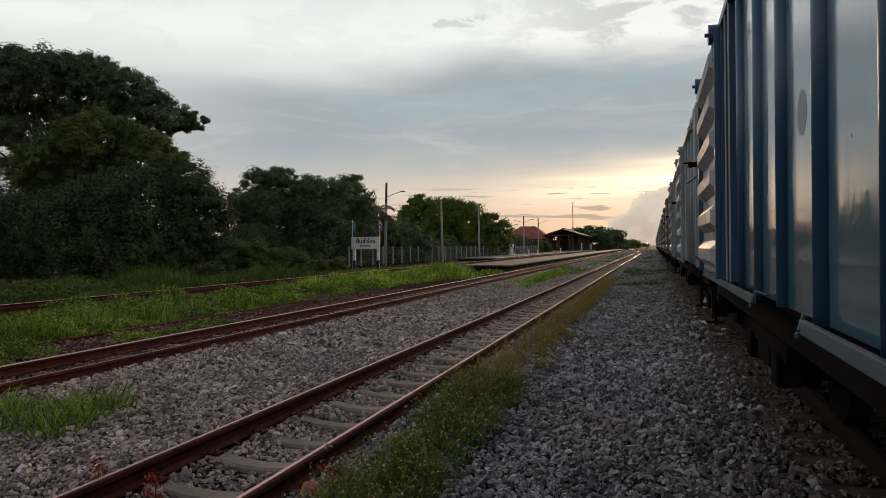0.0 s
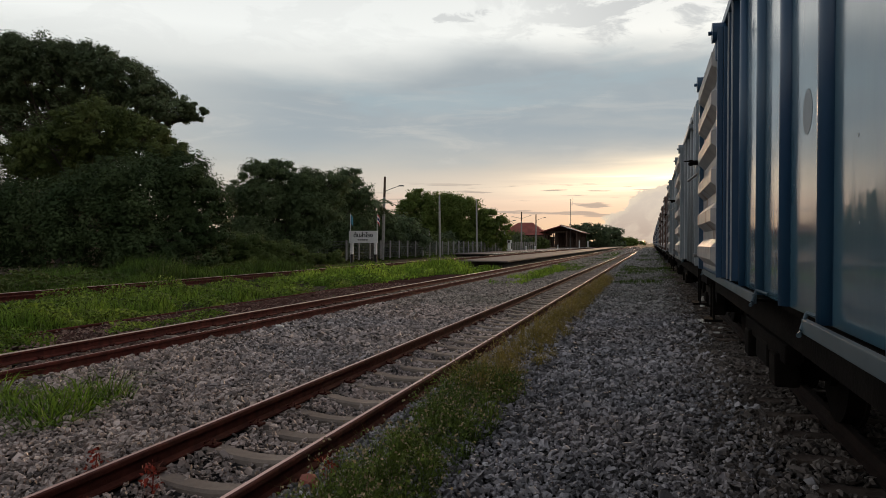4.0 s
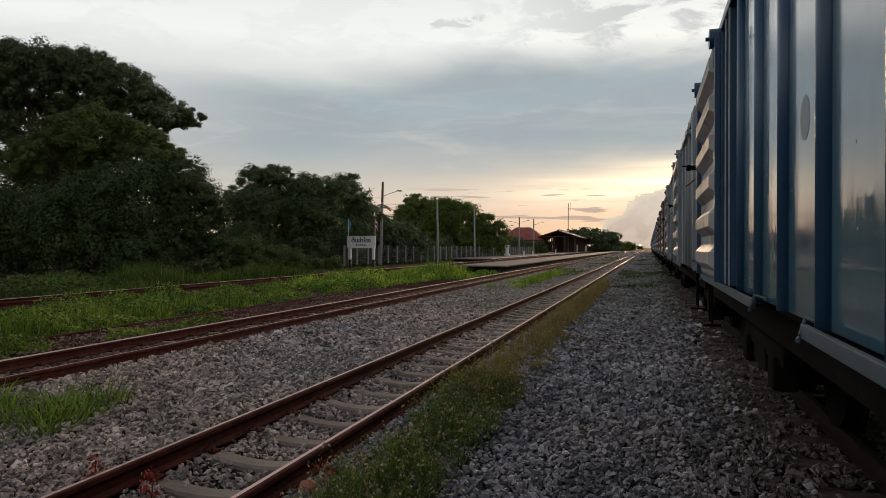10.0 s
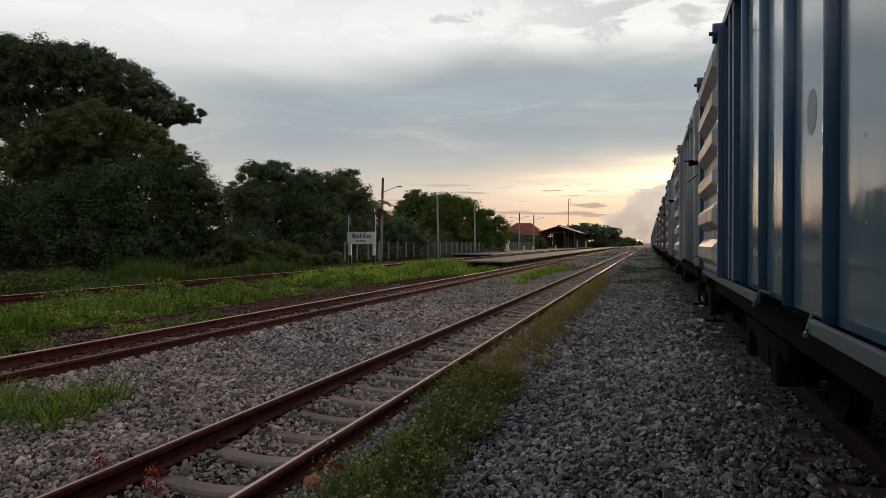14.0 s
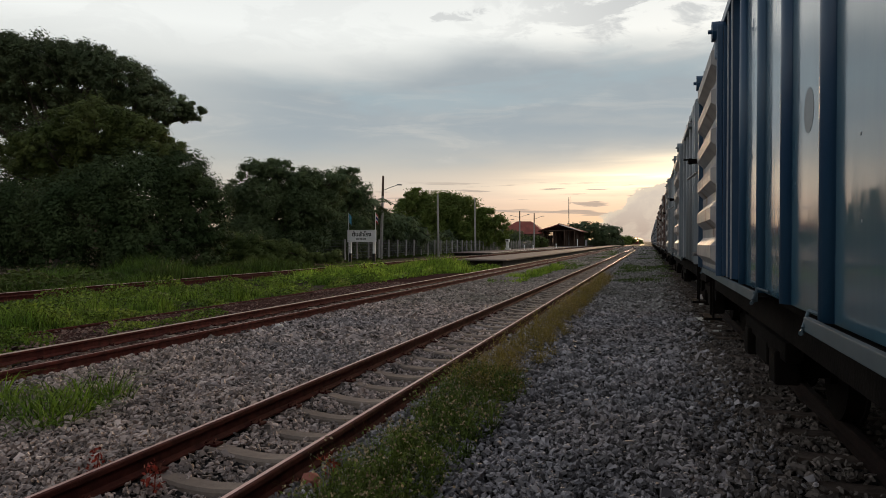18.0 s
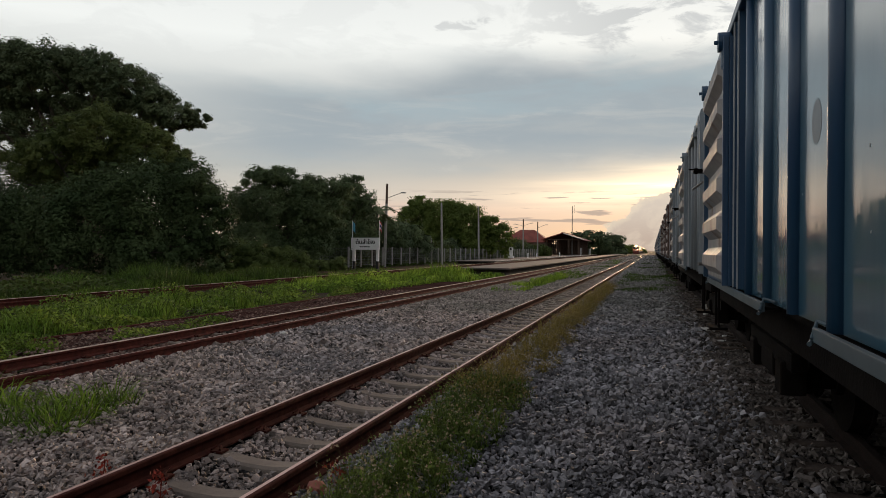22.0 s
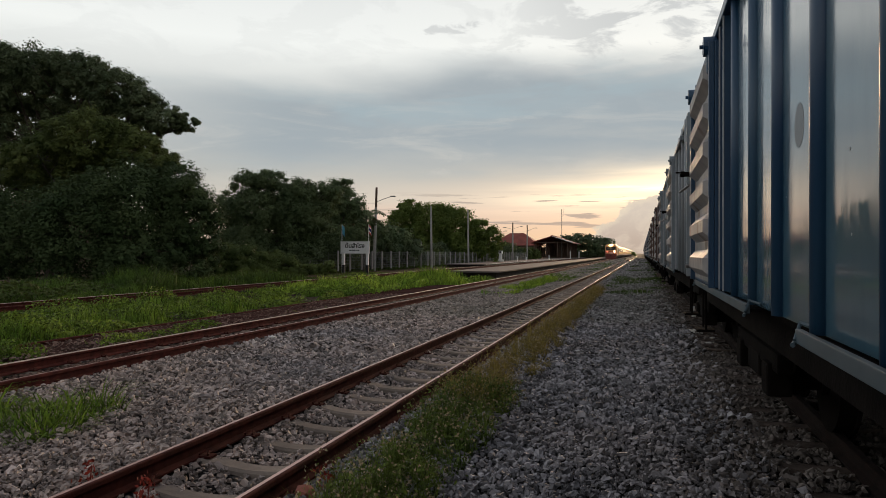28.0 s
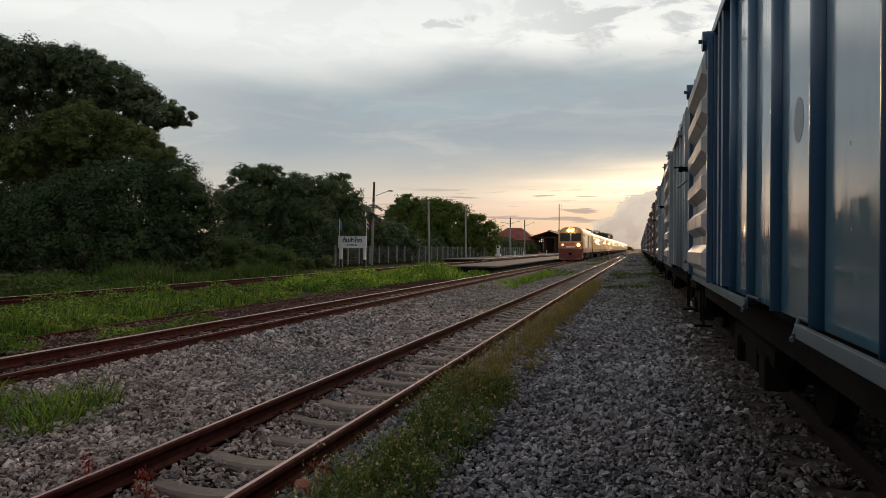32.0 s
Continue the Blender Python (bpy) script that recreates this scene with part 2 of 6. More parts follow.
STONE = surf("ballast_stone", (0.225, 0.182, 0.160), (0.48, 0.39, 0.345), 2.2, 0.62, spec=0.4, per_island=0.7, bump=0.3, bump_scale=60, c3=(0.22, 0.215, 0.228), blotch=0.6)
STONE_GREY = surf("grey_ballast_stone", (0.152, 0.148, 0.156), (0.345, 0.33, 0.343), 2.2, 0.62, spec=0.4, per_island=0.7, bump=0.3, bump_scale=60, c3=(0.22, 0.185, 0.17), blotch=0.6)
STONE_FAR = surf("settled_brown_ballast", (0.24, 0.205, 0.178), (0.44, 0.375, 0.33), 2.2, 0.75, spec=0.25, per_island=0.45, c3=(0.20, 0.19, 0.15), blotch=0.6)
STONE_PATH = surf("settled_grey_ballast", (0.175, 0.168, 0.162), (0.36, 0.345, 0.335), 2.2, 0.75, spec=0.25, per_island=0.45, c3=(0.15, 0.15, 0.125), blotch=0.6)
RUST_RED = surf("red_rusted_rail_steel", (0.055, 0.0115, 0.0095), (0.115, 0.025, 0.018), 9, 0.8, spec=0.2, bump=0.25, bump_scale=80)
STONE_RUST = surf("rust_stained_ballast_stone", (0.10, 0.058, 0.046), (0.22, 0.145, 0.118), 2.2, 0.75, spec=0.25, per_island=0.55, bump=0.3, bump_scale=60)
# Darkened copy of the ballast: oil stain plus the shade under the wagons.
STONE_OILY_SHADED = surf("shaded_oily_ballast_stone", (0.09, 0.076, 0.068), (0.18, 0.155, 0.14), 2.2, 0.8, spec=0.2, per_island=0.5, bump=0.3, bump_scale=60)
RUST = surf("rusty_rail_steel", (0.040, 0.0092, 0.0078), (0.080, 0.019, 0.014), 9, 0.85, spec=0.15, bump=0.25, bump_scale=80)
HEAD_WORN = surf("dull_worn_rail_head", (0.40, 0.29, 0.24), (0.52, 0.39, 0.32), 5, 0.5, 0.25, stretch=(1, 0.1, 1))
POLISH = surf("polished_rail_head", (0.66, 0.43, 0.38), (0.48, 0.27, 0.23), 6, 0.34, 1.0, stretch=(1, 0.05, 1))
CONCRETE = surf("sleeper_concrete", (0.205, 0.163, 0.131), (0.305, 0.246, 0.198), 12, 0.85, bump=0.3, bump_scale=70, c3=(0.17, 0.14, 0.12), per_object=0.15)
TIMBER = surf("old_timber_sleeper", (0.045, 0.032, 0.026), (0.085, 0.064, 0.052), 10, 0.9, spec=0.2, bump=0.4, bump_scale=50, per_object=0.2)
WAGON_BLUE = surf("worn_blue_wagon_paint", (0.013, 0.078, 0.132), (0.040, 0.120, 0.172), 5, 0.36, 0.0, bump=0.2, bump_scale=0.9, c3=(0.06, 0.125, 0.17), coat=0.95, coat_rough=0.06,
                  rough2=0.5, stretch=(1, 1, 0.3), rust=0.12, spec=0.22, per_object=0.08, coat_wave=0.17)
WAGON_RIB = surf("blue_rib_paint", (0.011, 0.05, 0.115), (0.020, 0.068, 0.135), 4, 0.42, spec=0.3, c3=(0.035, 0.09, 0.145), stretch=(1, 1, 0.3), per_object=0.1, coat=0.25, coat_rough=0.3)
DOOR_GREY = surf("grey_wagon_door_paint", (0.215, 0.208, 0.206), (0.32, 0.304, 0.292), 4, 0.46, c3=(0.18, 0.21, 0.23), rust=0.35, spec=0.4, per_object=0.15)
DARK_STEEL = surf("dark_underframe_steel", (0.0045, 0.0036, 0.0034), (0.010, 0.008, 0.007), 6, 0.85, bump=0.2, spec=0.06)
# Black colour standing for the shade in the seam gaps between sheets.
SEAM_SHADE = surf("black_seam_shade", (0.006, 0.006, 0.007), (0.014, 0.013, 0.013), 30, 0.8, spec=0.1, bump=0.3)
BAR_STEEL = surf("pale_blue_rail_bar", (0.034, 0.068, 0.092), (0.062, 0.098, 0.12), 7, 0.45, c3=(0.05, 0.074, 0.088))
BARE_STEEL = surf("bare_worn_steel", (0.32, 0.35, 0.38), (0.42, 0.44, 0.46), 9, 0.4, 0.3)
GALV = surf("galvanised_fittings", (0.16, 0.16, 0.16), (0.27, 0.265, 0.26), 9, 0.5, 0.6)
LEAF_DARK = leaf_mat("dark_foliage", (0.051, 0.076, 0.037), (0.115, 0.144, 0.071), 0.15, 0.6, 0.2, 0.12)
# Dark foliage darkened again in colour for the thicket's deep shade.
LEAF_VINE_SHADED = leaf_mat("shaded_vine_foliage", (0.029, 0.051, 0.019), (0.070, 0.096, 0.038), 0.12, 0.6, 0.2, 0.1)
# Lightened copy of the dark foliage for trees that stand in brighter light.
LEAF_GREY_LIT = leaf_mat("lit_grey_green_foliage", (0.054, 0.086, 0.038), (0.124, 0.162, 0.070), 0.18, 0.6, 0.2, 0.15)
LEAF_MID = leaf_mat("mid_green_foliage", (0.056, 0.083, 0.022), (0.118, 0.140, 0.040), 0.2, 0.6, 0.2, 0.15)
LEAF_SHRUB = leaf_mat("shrub_foliage", (0.06, 0.092, 0.026), (0.13, 0.165, 0.05), 0.3, 0.6, 0.25, 0.12)
LEAF_OLIVE = leaf_mat("olive_foliage", (0.085, 0.135, 0.03), (0.16, 0.20, 0.05), 0.42, 0.6, 0.3, 0.1)
GRASS = leaf_mat("fresh_grass", (0.055, 0.12, 0.013), (0.19, 0.28, 0.04), 0.4, vary=0.75)
BROAD = leaf_mat("broad_weed_leaf", (0.060, 0.115, 0.014), (0.185, 0.25, 0.04), 0.35, vary=0.75)
GRASS_LUSH = leaf_mat("lush_bright_grass", (0.09, 0.18, 0.02), (0.28, 0.40, 0.055), 0.45, vary=0.7)
GRASS_MID = leaf_mat("tall_green_grass", (0.052, 0.104, 0.016), (0.138, 0.21, 0.036), 0.35, vary=0.6)
GRASS_DARK = leaf_mat("tall_dark_grass", (0.045, 0.085, 0.016), (0.09, 0.135, 0.028), 0.3)
WEED_GREEN = leaf_mat("wiry_green_weed", (0.06, 0.105, 0.02), (0.145, 0.19, 0.042), 0.3, vary=0.65)
WEED = leaf_mat("wiry_weed", (0.16, 0.15, 0.035), (0.30, 0.225, 0.075), 0.3)
WEED_HEAD = leaf_mat("dry_seed_head", (0.26, 0.20, 0.10), (0.36, 0.30, 0.20), 0.2)
BARK = surf("rough_bark", (0.035, 0.028, 0.022), (0.08, 0.065, 0.05), 8, 0.9, bump=0.6, bump_scale=18)
WHITE = surf("weathered_white_paint", (0.76, 0.76, 0.75), (0.84, 0.84, 0.83), 5, 0.6, c3=(0.66, 0.65, 0.62))
BLACK = surf("black_paint", (0.015, 0.015, 0.015), (0.03, 0.03, 0.03), 5, 0.5)
POLE = surf("pole_concrete", (0.25, 0.235, 0.22), (0.34, 0.32, 0.30), 6, 0.85, bump=0.2)
PLATFORM = surf("platform_concrete", (0.112, 0.094, 0.086), (0.158, 0.134, 0.124), 3, 0.7, spec=0.25, c3=(0.13, 0.11, 0.10), bump=0.15)
ROOF_RED = surf("red_roof_tile", (0.20, 0.045, 0.03), (0.30, 0.07, 0.045), 4, 0.6, bump=0.2, c3=(0.13, 0.03, 0.025))


def ground_mat():
    """Gravel beside and between the tracks, dark soil and thatch under the grass."""
    m = bpy.data.materials.new("gravel_and_soil")
    m.use_nodes = True
    nt = m.node_tree
    N, L = nt.nodes.new, nt.links.new
    b = nt.nodes["Principled BSDF"]
    tc, sep = N("ShaderNodeTexCoord"), N("ShaderNodeSeparateXYZ")
    L(tc.outputs["Object"], sep.inputs[0])

    def tex(kind, s, d=5):
        n = N(kind)
        n.inputs["Scale"].default_value = s
        if kind == "ShaderNodeTexNoise":
            n.inputs["Detail"].default_value = d
        L(tc.outputs["Object"], n.inputs["Vector"])
        return n.outputs[0]

    def rng(v, a, c, o0=0.0, o1=1.0):
        n = N("ShaderNodeMapRange")
        L(v, n.inputs[0])
        for i, q in enumerate((a, c, o0, o1)):
            n.inputs[i + 1].default_value = q
        return n.outputs[0]

    def mix(f, a, c):
        n = N("ShaderNodeMix")
        n.data_type = "RGBA"
        L(f, n.inputs[0])
        for i, v in ((6, a), (7, c)):
            if isinstance(v, tuple):
                n.inputs[i].default_value = (*v, 1)
            else:
                L(v, n.inputs[i])
        return n.outputs[2]

    vor = N("ShaderNodeTexVoronoi")
    vor.inputs["Scale"].default_value = 19
    L(tc.outputs["Object"], vor.inputs["Vector"])
    hue = N("ShaderNodeSeparateColor")
    L(vor.outputs["Color"], hue.inputs[0])
    # Gravel colour is blackened, most at cell rims, for shaded gaps between stones.
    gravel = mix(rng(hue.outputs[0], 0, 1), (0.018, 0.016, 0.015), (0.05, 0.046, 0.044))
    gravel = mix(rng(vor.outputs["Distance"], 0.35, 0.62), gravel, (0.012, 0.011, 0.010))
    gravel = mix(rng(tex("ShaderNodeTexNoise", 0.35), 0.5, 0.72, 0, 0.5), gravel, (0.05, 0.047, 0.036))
    soil = mix(rng(tex("ShaderNodeTexNoise", 5), 0.4, 0.6), (0.034, 0.020, 0.013), (0.056, 0.043, 0.021))
    add = N("ShaderNodeMath")
    add.operation = "MULTIPLY_ADD"
    L(tex("ShaderNodeTexNoise", 1.2), add.inputs[0])
    add.inputs[1].default_value = 1.4
    L(sep.outputs[0], add.inputs[2])
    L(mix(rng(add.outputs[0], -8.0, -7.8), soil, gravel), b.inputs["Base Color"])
    b.inputs["Roughness"].default_value, b.inputs["Specular IOR Level"].default_value = 0.9, 0.12
    bn = N("ShaderNodeBump")
    bn.inputs["Strength"].default_value, bn.inputs["Distance"].default_value = 0.8, 0.04
    bn.invert = True
    L(vor.outputs["Distance"], bn.inputs["Height"])
    L(bn.outputs[0], b.inputs["Normal"])
    return m


GROUND = ground_mat()


# ---- mesh helpers ----
def arrays(name, verts, faces, mats, mat_index=None):
    """A mesh from arrays of corners and of equally sided faces."""
    me = bpy.data.meshes.new(name)
    verts, faces = np.asarray(verts, np.float32), np.asarray(faces, np.int32)
    n, k = faces.shape
    me.vertices.add(len(verts))
    me.vertices.foreach_set("co", verts.ravel())
    me.loops.add(n * k)
    me.loops.foreach_set("vertex_index", faces.ravel())
    me.polygons.add(n)
    me.polygons.foreach_set("loop_start", np.arange(0, n * k, k, dtype=np.int32))
    me.polygons.foreach_set("loop_total", np.full(n, k, np.int32))
    for m in mats:
        me.materials.append(m)
    if mat_index is not None:
        me.polygons.foreach_set("material_index", np.asarray(mat_index, np.int32))
    me.polygons.foreach_set("use_smooth", np.zeros(n, bool))
    me.update(calc_edges=True)
    return me


def mesh_of(name, bm, *mats):
    me = bpy.data.meshes.new(name)
    bm.normal_update()
    bm.to_mesh(me)
    bm.free()
    for m in mats:
        me.materials.append(m)
    return me


def part(name, bm, material, parent, label="", at=None):
    """One mesh object under a thing or a part."""
    mats = material if isinstance(material, (list, tuple)) else (material,)
    ob = new(name, bm if isinstance(bm, bpy.types.Mesh) else mesh_of(name, bm, *mats))
    ob.parent = parent
    if at is not None:
        ob.matrix_basis = at
    return tagged(ob, label=label)


def thing(name, label, category, group="", kind="", at=None):
    ob = new(name)
    ob.empty_display_size = 0.1
    if at is not None:
        ob.matrix_basis = at
    return tagged(ob, label, category, group, kind)


def box(bm, x0, x1, y0, y1, z0, z1, bevel=0.0):
    r = bmesh.ops.create_cube(bm, size=1.0)
    vs = r["verts"]
    for v in vs:
        v.co = Vector((x0 + (v.co.x + 0.5) * (x1 - x0), y0 + (v.co.y + 0.5) * (y1 - y0), z0 + (v.co.z + 0.5) * (z1 - z0)))
    if bevel:
        es = list({e for v in vs for e in v.link_edges})
        bmesh.ops.bevel(bm, geom=es, offset=bevel, segments=2, affect="EDGES", profile=0.6)
    return bm


def boxed(*a, **k):
    return box(bmesh.new(), *a, **k)


def rod(bm, a, b, r, seg=10, r2=None):
    a, b = Vector(a), Vector(b)
    d = b - a
    m = Matrix.Translation((a + b) / 2) @ d.to_track_quat("Z", "Y").to_matrix().to_4x4()
    bmesh.ops.create_cone(bm, cap_ends=True, segments=seg, radius1=r, radius2=r if r2 is None else r2, depth=d.length, matrix=m)
    return bm


def rodded(*a, **k):
    return rod(bmesh.new(), *a, **k)


def extrude_y(bm, profile, y0, y1, closed=True):
    """A profile of (x, z) drawn along y."""
    a = [bm.verts.new((x, y0, z)) for x, z in profile]
    b = [bm.verts.new((x, y1, z)) for x, z in profile]
    n = len(profile)
    for i in range(n if closed else n - 1):
        j = (i + 1) % n
        bm.faces.new((a[i], b[i], b[j], a[j]))
    if closed:
        bm.faces.new(a)
        bm.faces.new(list(reversed(b)))
    bmesh.ops.recalc_face_normals(bm, faces=bm.faces[:])
    return bm


# ---- ground, ballast and tracks ----
TRACK_MID, TRACK_MAIN, TRACK_WAGON, TRACK_FAR = -2.73, -7.34, 2.18, -16.63
GAUGE = 1.065


def ground_z(x):
    """Height of the ground across the tracks."""
    xs = (-3000, -60, -24, -19, -17.6, -15.6, -14.2, -10.5, -8.9, -8.1, -7.75, -6.95, -6.55, -5.5, -4.2, -3.5, -3.15, -2.85, -2.3, -1.95, -1.5, -1.1, -0.2, 0.9, 3.4, 5.0, 8.0, 3000)
    zs = (-0.6, -0.5, -0.32, -0.26, -0.18, -0.18, -0.30, -0.30, -0.24, -0.19, -0.215, -0.215, -0.17, -0.19, -0.19, -0.14, -0.185, -0.25, -0.25, -0.14, -0.19, -0.23, -0.23, -0.19, -0.19, -0.4, -0.7, -0.8)
    return np.interp(x, xs, zs)


def build_ground():
    xs = np.concatenate([[-3000, -900, -300, -120, -60], np.arange(-40, -9, 0.8), np.arange(-9, 4, 0.25), np.arange(4, 9, 1), [20, 60, 200, 800, 3000]])
    ys = np.concatenate([[-400, -100, -30], np.arange(-10, 40, 0.6), np.arange(40, 200, 5), [220, 260, 320, 400, 600, 1000, 1800, 3500]])
    X, Y = np.meshgrid(xs, ys)
    Z = ground_z(X)
    near = (np.abs(X) < 45) & (Y < 60) & (Y > -12)
    wob = np.array([noise.noise((a * 0.9, b * 0.9, 0.0)) for a, b in zip(X.ravel(), Y.ravel())]).reshape(X.shape)
    Z = Z + np.where(near, wob * np.where(X < -8.7, 0.06, 0.018), 0)
    n, m = X.shape
    v = np.stack([X, Y, Z], -1).reshape(-1, 3)
    i = np.arange(n * m).reshape(n, m)
    f = np.stack([i[:-1, :-1], i[:-1, 1:], i[1:, 1:], i[1:, :-1]], -1).reshape(-1, 4)
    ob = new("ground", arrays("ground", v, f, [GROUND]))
    tagged(ob, "grey gravel and dark soil railway yard ground", "ground", kind="structure")


build_ground()

# Rail steel blackened in its colour for the shade under the wagons.
SHADED_RAIL = surf("shaded_dark_rail", (0.010, 0.006, 0.005), (0.018, 0.010, 0.008), 9, 0.85, spec=0.15, bump=0.25, bump_scale=80)
RAIL = [(-0.055, -0.15), (-0.055, -0.135), (-0.012, -0.115), (-0.010, -0.045), (-0.034, -0.035), (-0.034, -0.008), (-0.028, 0.0), (0.004, 0.0012),
        (0.028, 0.0), (0.034, -0.008), (0.034, -0.035), (0.010, -0.045), (0.012, -0.115), (0.055, -0.135), (0.055, -0.15)]


def rail_mesh(name, y0, y1, polished=True, side=None, full=False, head=None):
    bm = extrude_y(bmesh.new(), RAIL, y0, y1)
    if polished:
        for f in bm.faces:
            if f.calc_center_median().z > (-0.03 if full == 2 else -0.008 if full else -0.003) and (full or f.calc_center_median().x < 0.003):
                f.material_index = 1
    return mesh_of(name, bm, side or RUST, head or POLISH)


def sleeper_mesh(material, name, length=2.0, dip=0.055):
    """A sleeper across the track, waisted and dished in the middle like cast concrete."""
    bm = bmesh.new()
    n = 17
    rows = []
    for i in range(n):
        t = i / (n - 1) * 2 - 1
        x = t * length / 2
        low = dip * max(0.0, 1 - (t / 0.44) ** 2) if dip else 0
        z, w = -0.138 - low, 0.125 - 0.02 * (abs(t) < 0.4)
        rows.append([bm.verts.new((x, y, zz)) for y, zz in ((-w - 0.02, -0.34), (-w + 0.015, z - 0.02), (-w + 0.035, z), (w - 0.035, z), (w - 0.015, z - 0.02), (w + 0.02, -0.34))])
    for a, b in zip(rows, rows[1:]):
        for i in range(5):
            bm.faces.new((a[i], b[i], b[i + 1], a[i + 1]))
    bm.faces.new(rows[0])
    bm.faces.new(list(reversed(rows[-1])))
    bmesh.ops.recalc_face_normals(bm, faces=bm.faces[:])
    return mesh_of(name, bm, material)


def clip_mesh():
    """A rail fastening: foot plate and bent spring clip."""
    bm = boxed(-0.06, 0.06, -0.05, 0.05, -0.145, -0.125, bevel=0.004)
    rod(bm, (-0.04, -0.035, -0.12), (-0.04, 0.035, -0.105), 0.010, 6)
    rod(bm, (0.0, 0.035, -0.105), (0.03, -0.03, -0.118), 0.010, 6)
    return mesh_of("rail_clip", bm, RUST)


SLEEPER_CONCRETE = sleeper_mesh(CONCRETE, "concrete_sleeper")
SLEEPER_TIMBER = sleeper_mesh(TIMBER, "timber_sleeper", 2.05, 0)
CLIP = clip_mesh()


def track(name, label, cx, y0, y1, sleepers, first, last, step, clips, polished=True, side=None):
    th = thing(name, label, "railway track", "railway tracks", "structure", pose(cx, 0, 0))
    me = rail_mesh("rail", y0, y1, polished, side, True if cx < -15 else 0, HEAD_WORN if cx < -15 else None)
    worn = rail_mesh("rail", y0, y1, polished, side, True, HEAD_WORN)
    dull = rail_mesh("rail", y0, y1, False, side)
    for s in (-1, 1):
        part("rail", worn if s < 0 and cx == TRACK_MAIN else dull if s > 0 and cx < -15 else me, None, th, "rust-brown steel rail with polished head" if polished else "dull rusty steel rail", pose(s * GAUGE / 2, 0, 0))
    rnd = random.Random(int(abs(cx) * 100))
    y, k = first, 0
    while y < last:
        part("sleeper", sleepers, None, th, at=pose(rnd.uniform(-0.02, 0.02), y + rnd.uniform(-0.02, 0.02), rnd.uniform(-0.012, 0.006), 0, 0, rnd.uniform(-0.8, 0.8)))
        if y < clips:
            for s in (-1, 1):
                for q in (-1, 1):
                    part("rail_clip", CLIP, None, th, at=pose(s * GAUGE / 2 + q * 0.085, y, 0.0, 0, 0, 0 if q > 0 else 180))
        y += step
        k += 1
    return th


track("track_middle", "railway track on pale concrete sleepers in gravel", TRACK_MID, -12, 1600, SLEEPER_CONCRETE, -2.4, 120, 0.655, 16)
track("track_main", "rust-red main railway track in gravel ballast", TRACK_MAIN, -12, 1600, SLEEPER_CONCRETE, -2.2, 90, 0.655, 20, True, RUST_RED)
track("track_wagon", "dark railway track under the standing wagons", TRACK_WAGON, -12, 420, SLEEPER_TIMBER, -2.3, 60, 0.68, -9, False, SHADED_RAIL)
track("track_far", "old rusty railway track half lost in grass", TRACK_FAR, -12, 900, SLEEPER_TIMBER, 4.0, 60, 0.7, 0)


def embankment():
    """Plain unseen bank closing the yard, added to block light under the wagons."""
    bm = extrude_y(bmesh.new(), [(5.6, -0.9), (6.4, 1.3), (8.5, 2.3), (12.0, 2.4), (16.0, -0.9)], -60, 420)
    ob = new("embankment", mesh_of("embankment", bm, SOIL))
    tagged(ob, "unseen dark bank added to keep light from under the wagons", "embankment", kind="structure")


SOIL = surf("dark_bank_soil", (0.035, 0.03, 0.02), (0.06, 0.06, 0.03), 2, 0.95, bump=0.4, spec=0.1)
embankment()


# ---- the standing goods train ----
W_LEN, W_HALF, W_PITCH = 14.2, 1.40, 15.6
W_FLOOR, W_EAVE = 1.15, 3.55
DOORS = ((3.2, 5.5), (11.0, 13.3))


def wagon_side(y0, y1, ribs, paint, rib_paint):
    """Wagon sheet side (towards -x): half-round vertical ribs, seam gaps blackened as shade."""
    prof = [(y0, 0.0, 0)]
    for r in ribs:
        prof += [(r + 0.010, 0.0, 2), (r + 0.010, -0.016, 2), (r + 0.022, -0.016, 1)]
        for i in range(9):
            t = math.pi * i / 8
            prof.append((r + 0.076 - 0.054 * math.cos(t), 0.044 * math.sin(t) ** 0.8, 1 if i < 8 else 0))
    prof.append((y1, 0.0, 0))
    bm = bmesh.new()
    a = [bm.verts.new((-p, y, W_FLOOR)) for y, p, _ in prof]
    b = [bm.verts.new((-p, y, W_EAVE)) for y, p, _ in prof]
    for i in range(len(prof) - 1):
        f = bm.faces.new((a[i], a[i + 1], b[i + 1], b[i]))
        f.material_index = prof[i][2]
        f.smooth = prof[i][2] == 1 and prof[i][1] >= 0
    c = [bm.verts.new((0.06, y, z)) for y, z in ((y0, W_FLOOR), (y1, W_FLOOR), (y1, W_EAVE), (y0, W_EAVE))]
    bm.faces.new((c[0], c[3], c[2], c[1]))
    bm.faces.new((a[0], b[0], c[3], c[0]))
    bm.faces.new((a[-1], c[1], c[2], b[-1]))
    bm.faces.new(a + [c[1], c[0]])
    bm.faces.new(b + [c[2], c[3]])
    bmesh.ops.recalc_face_normals(bm, faces=bm.faces[:])
    return mesh_of("side_panel", bm, paint, rib_paint, SEAM_SHADE)


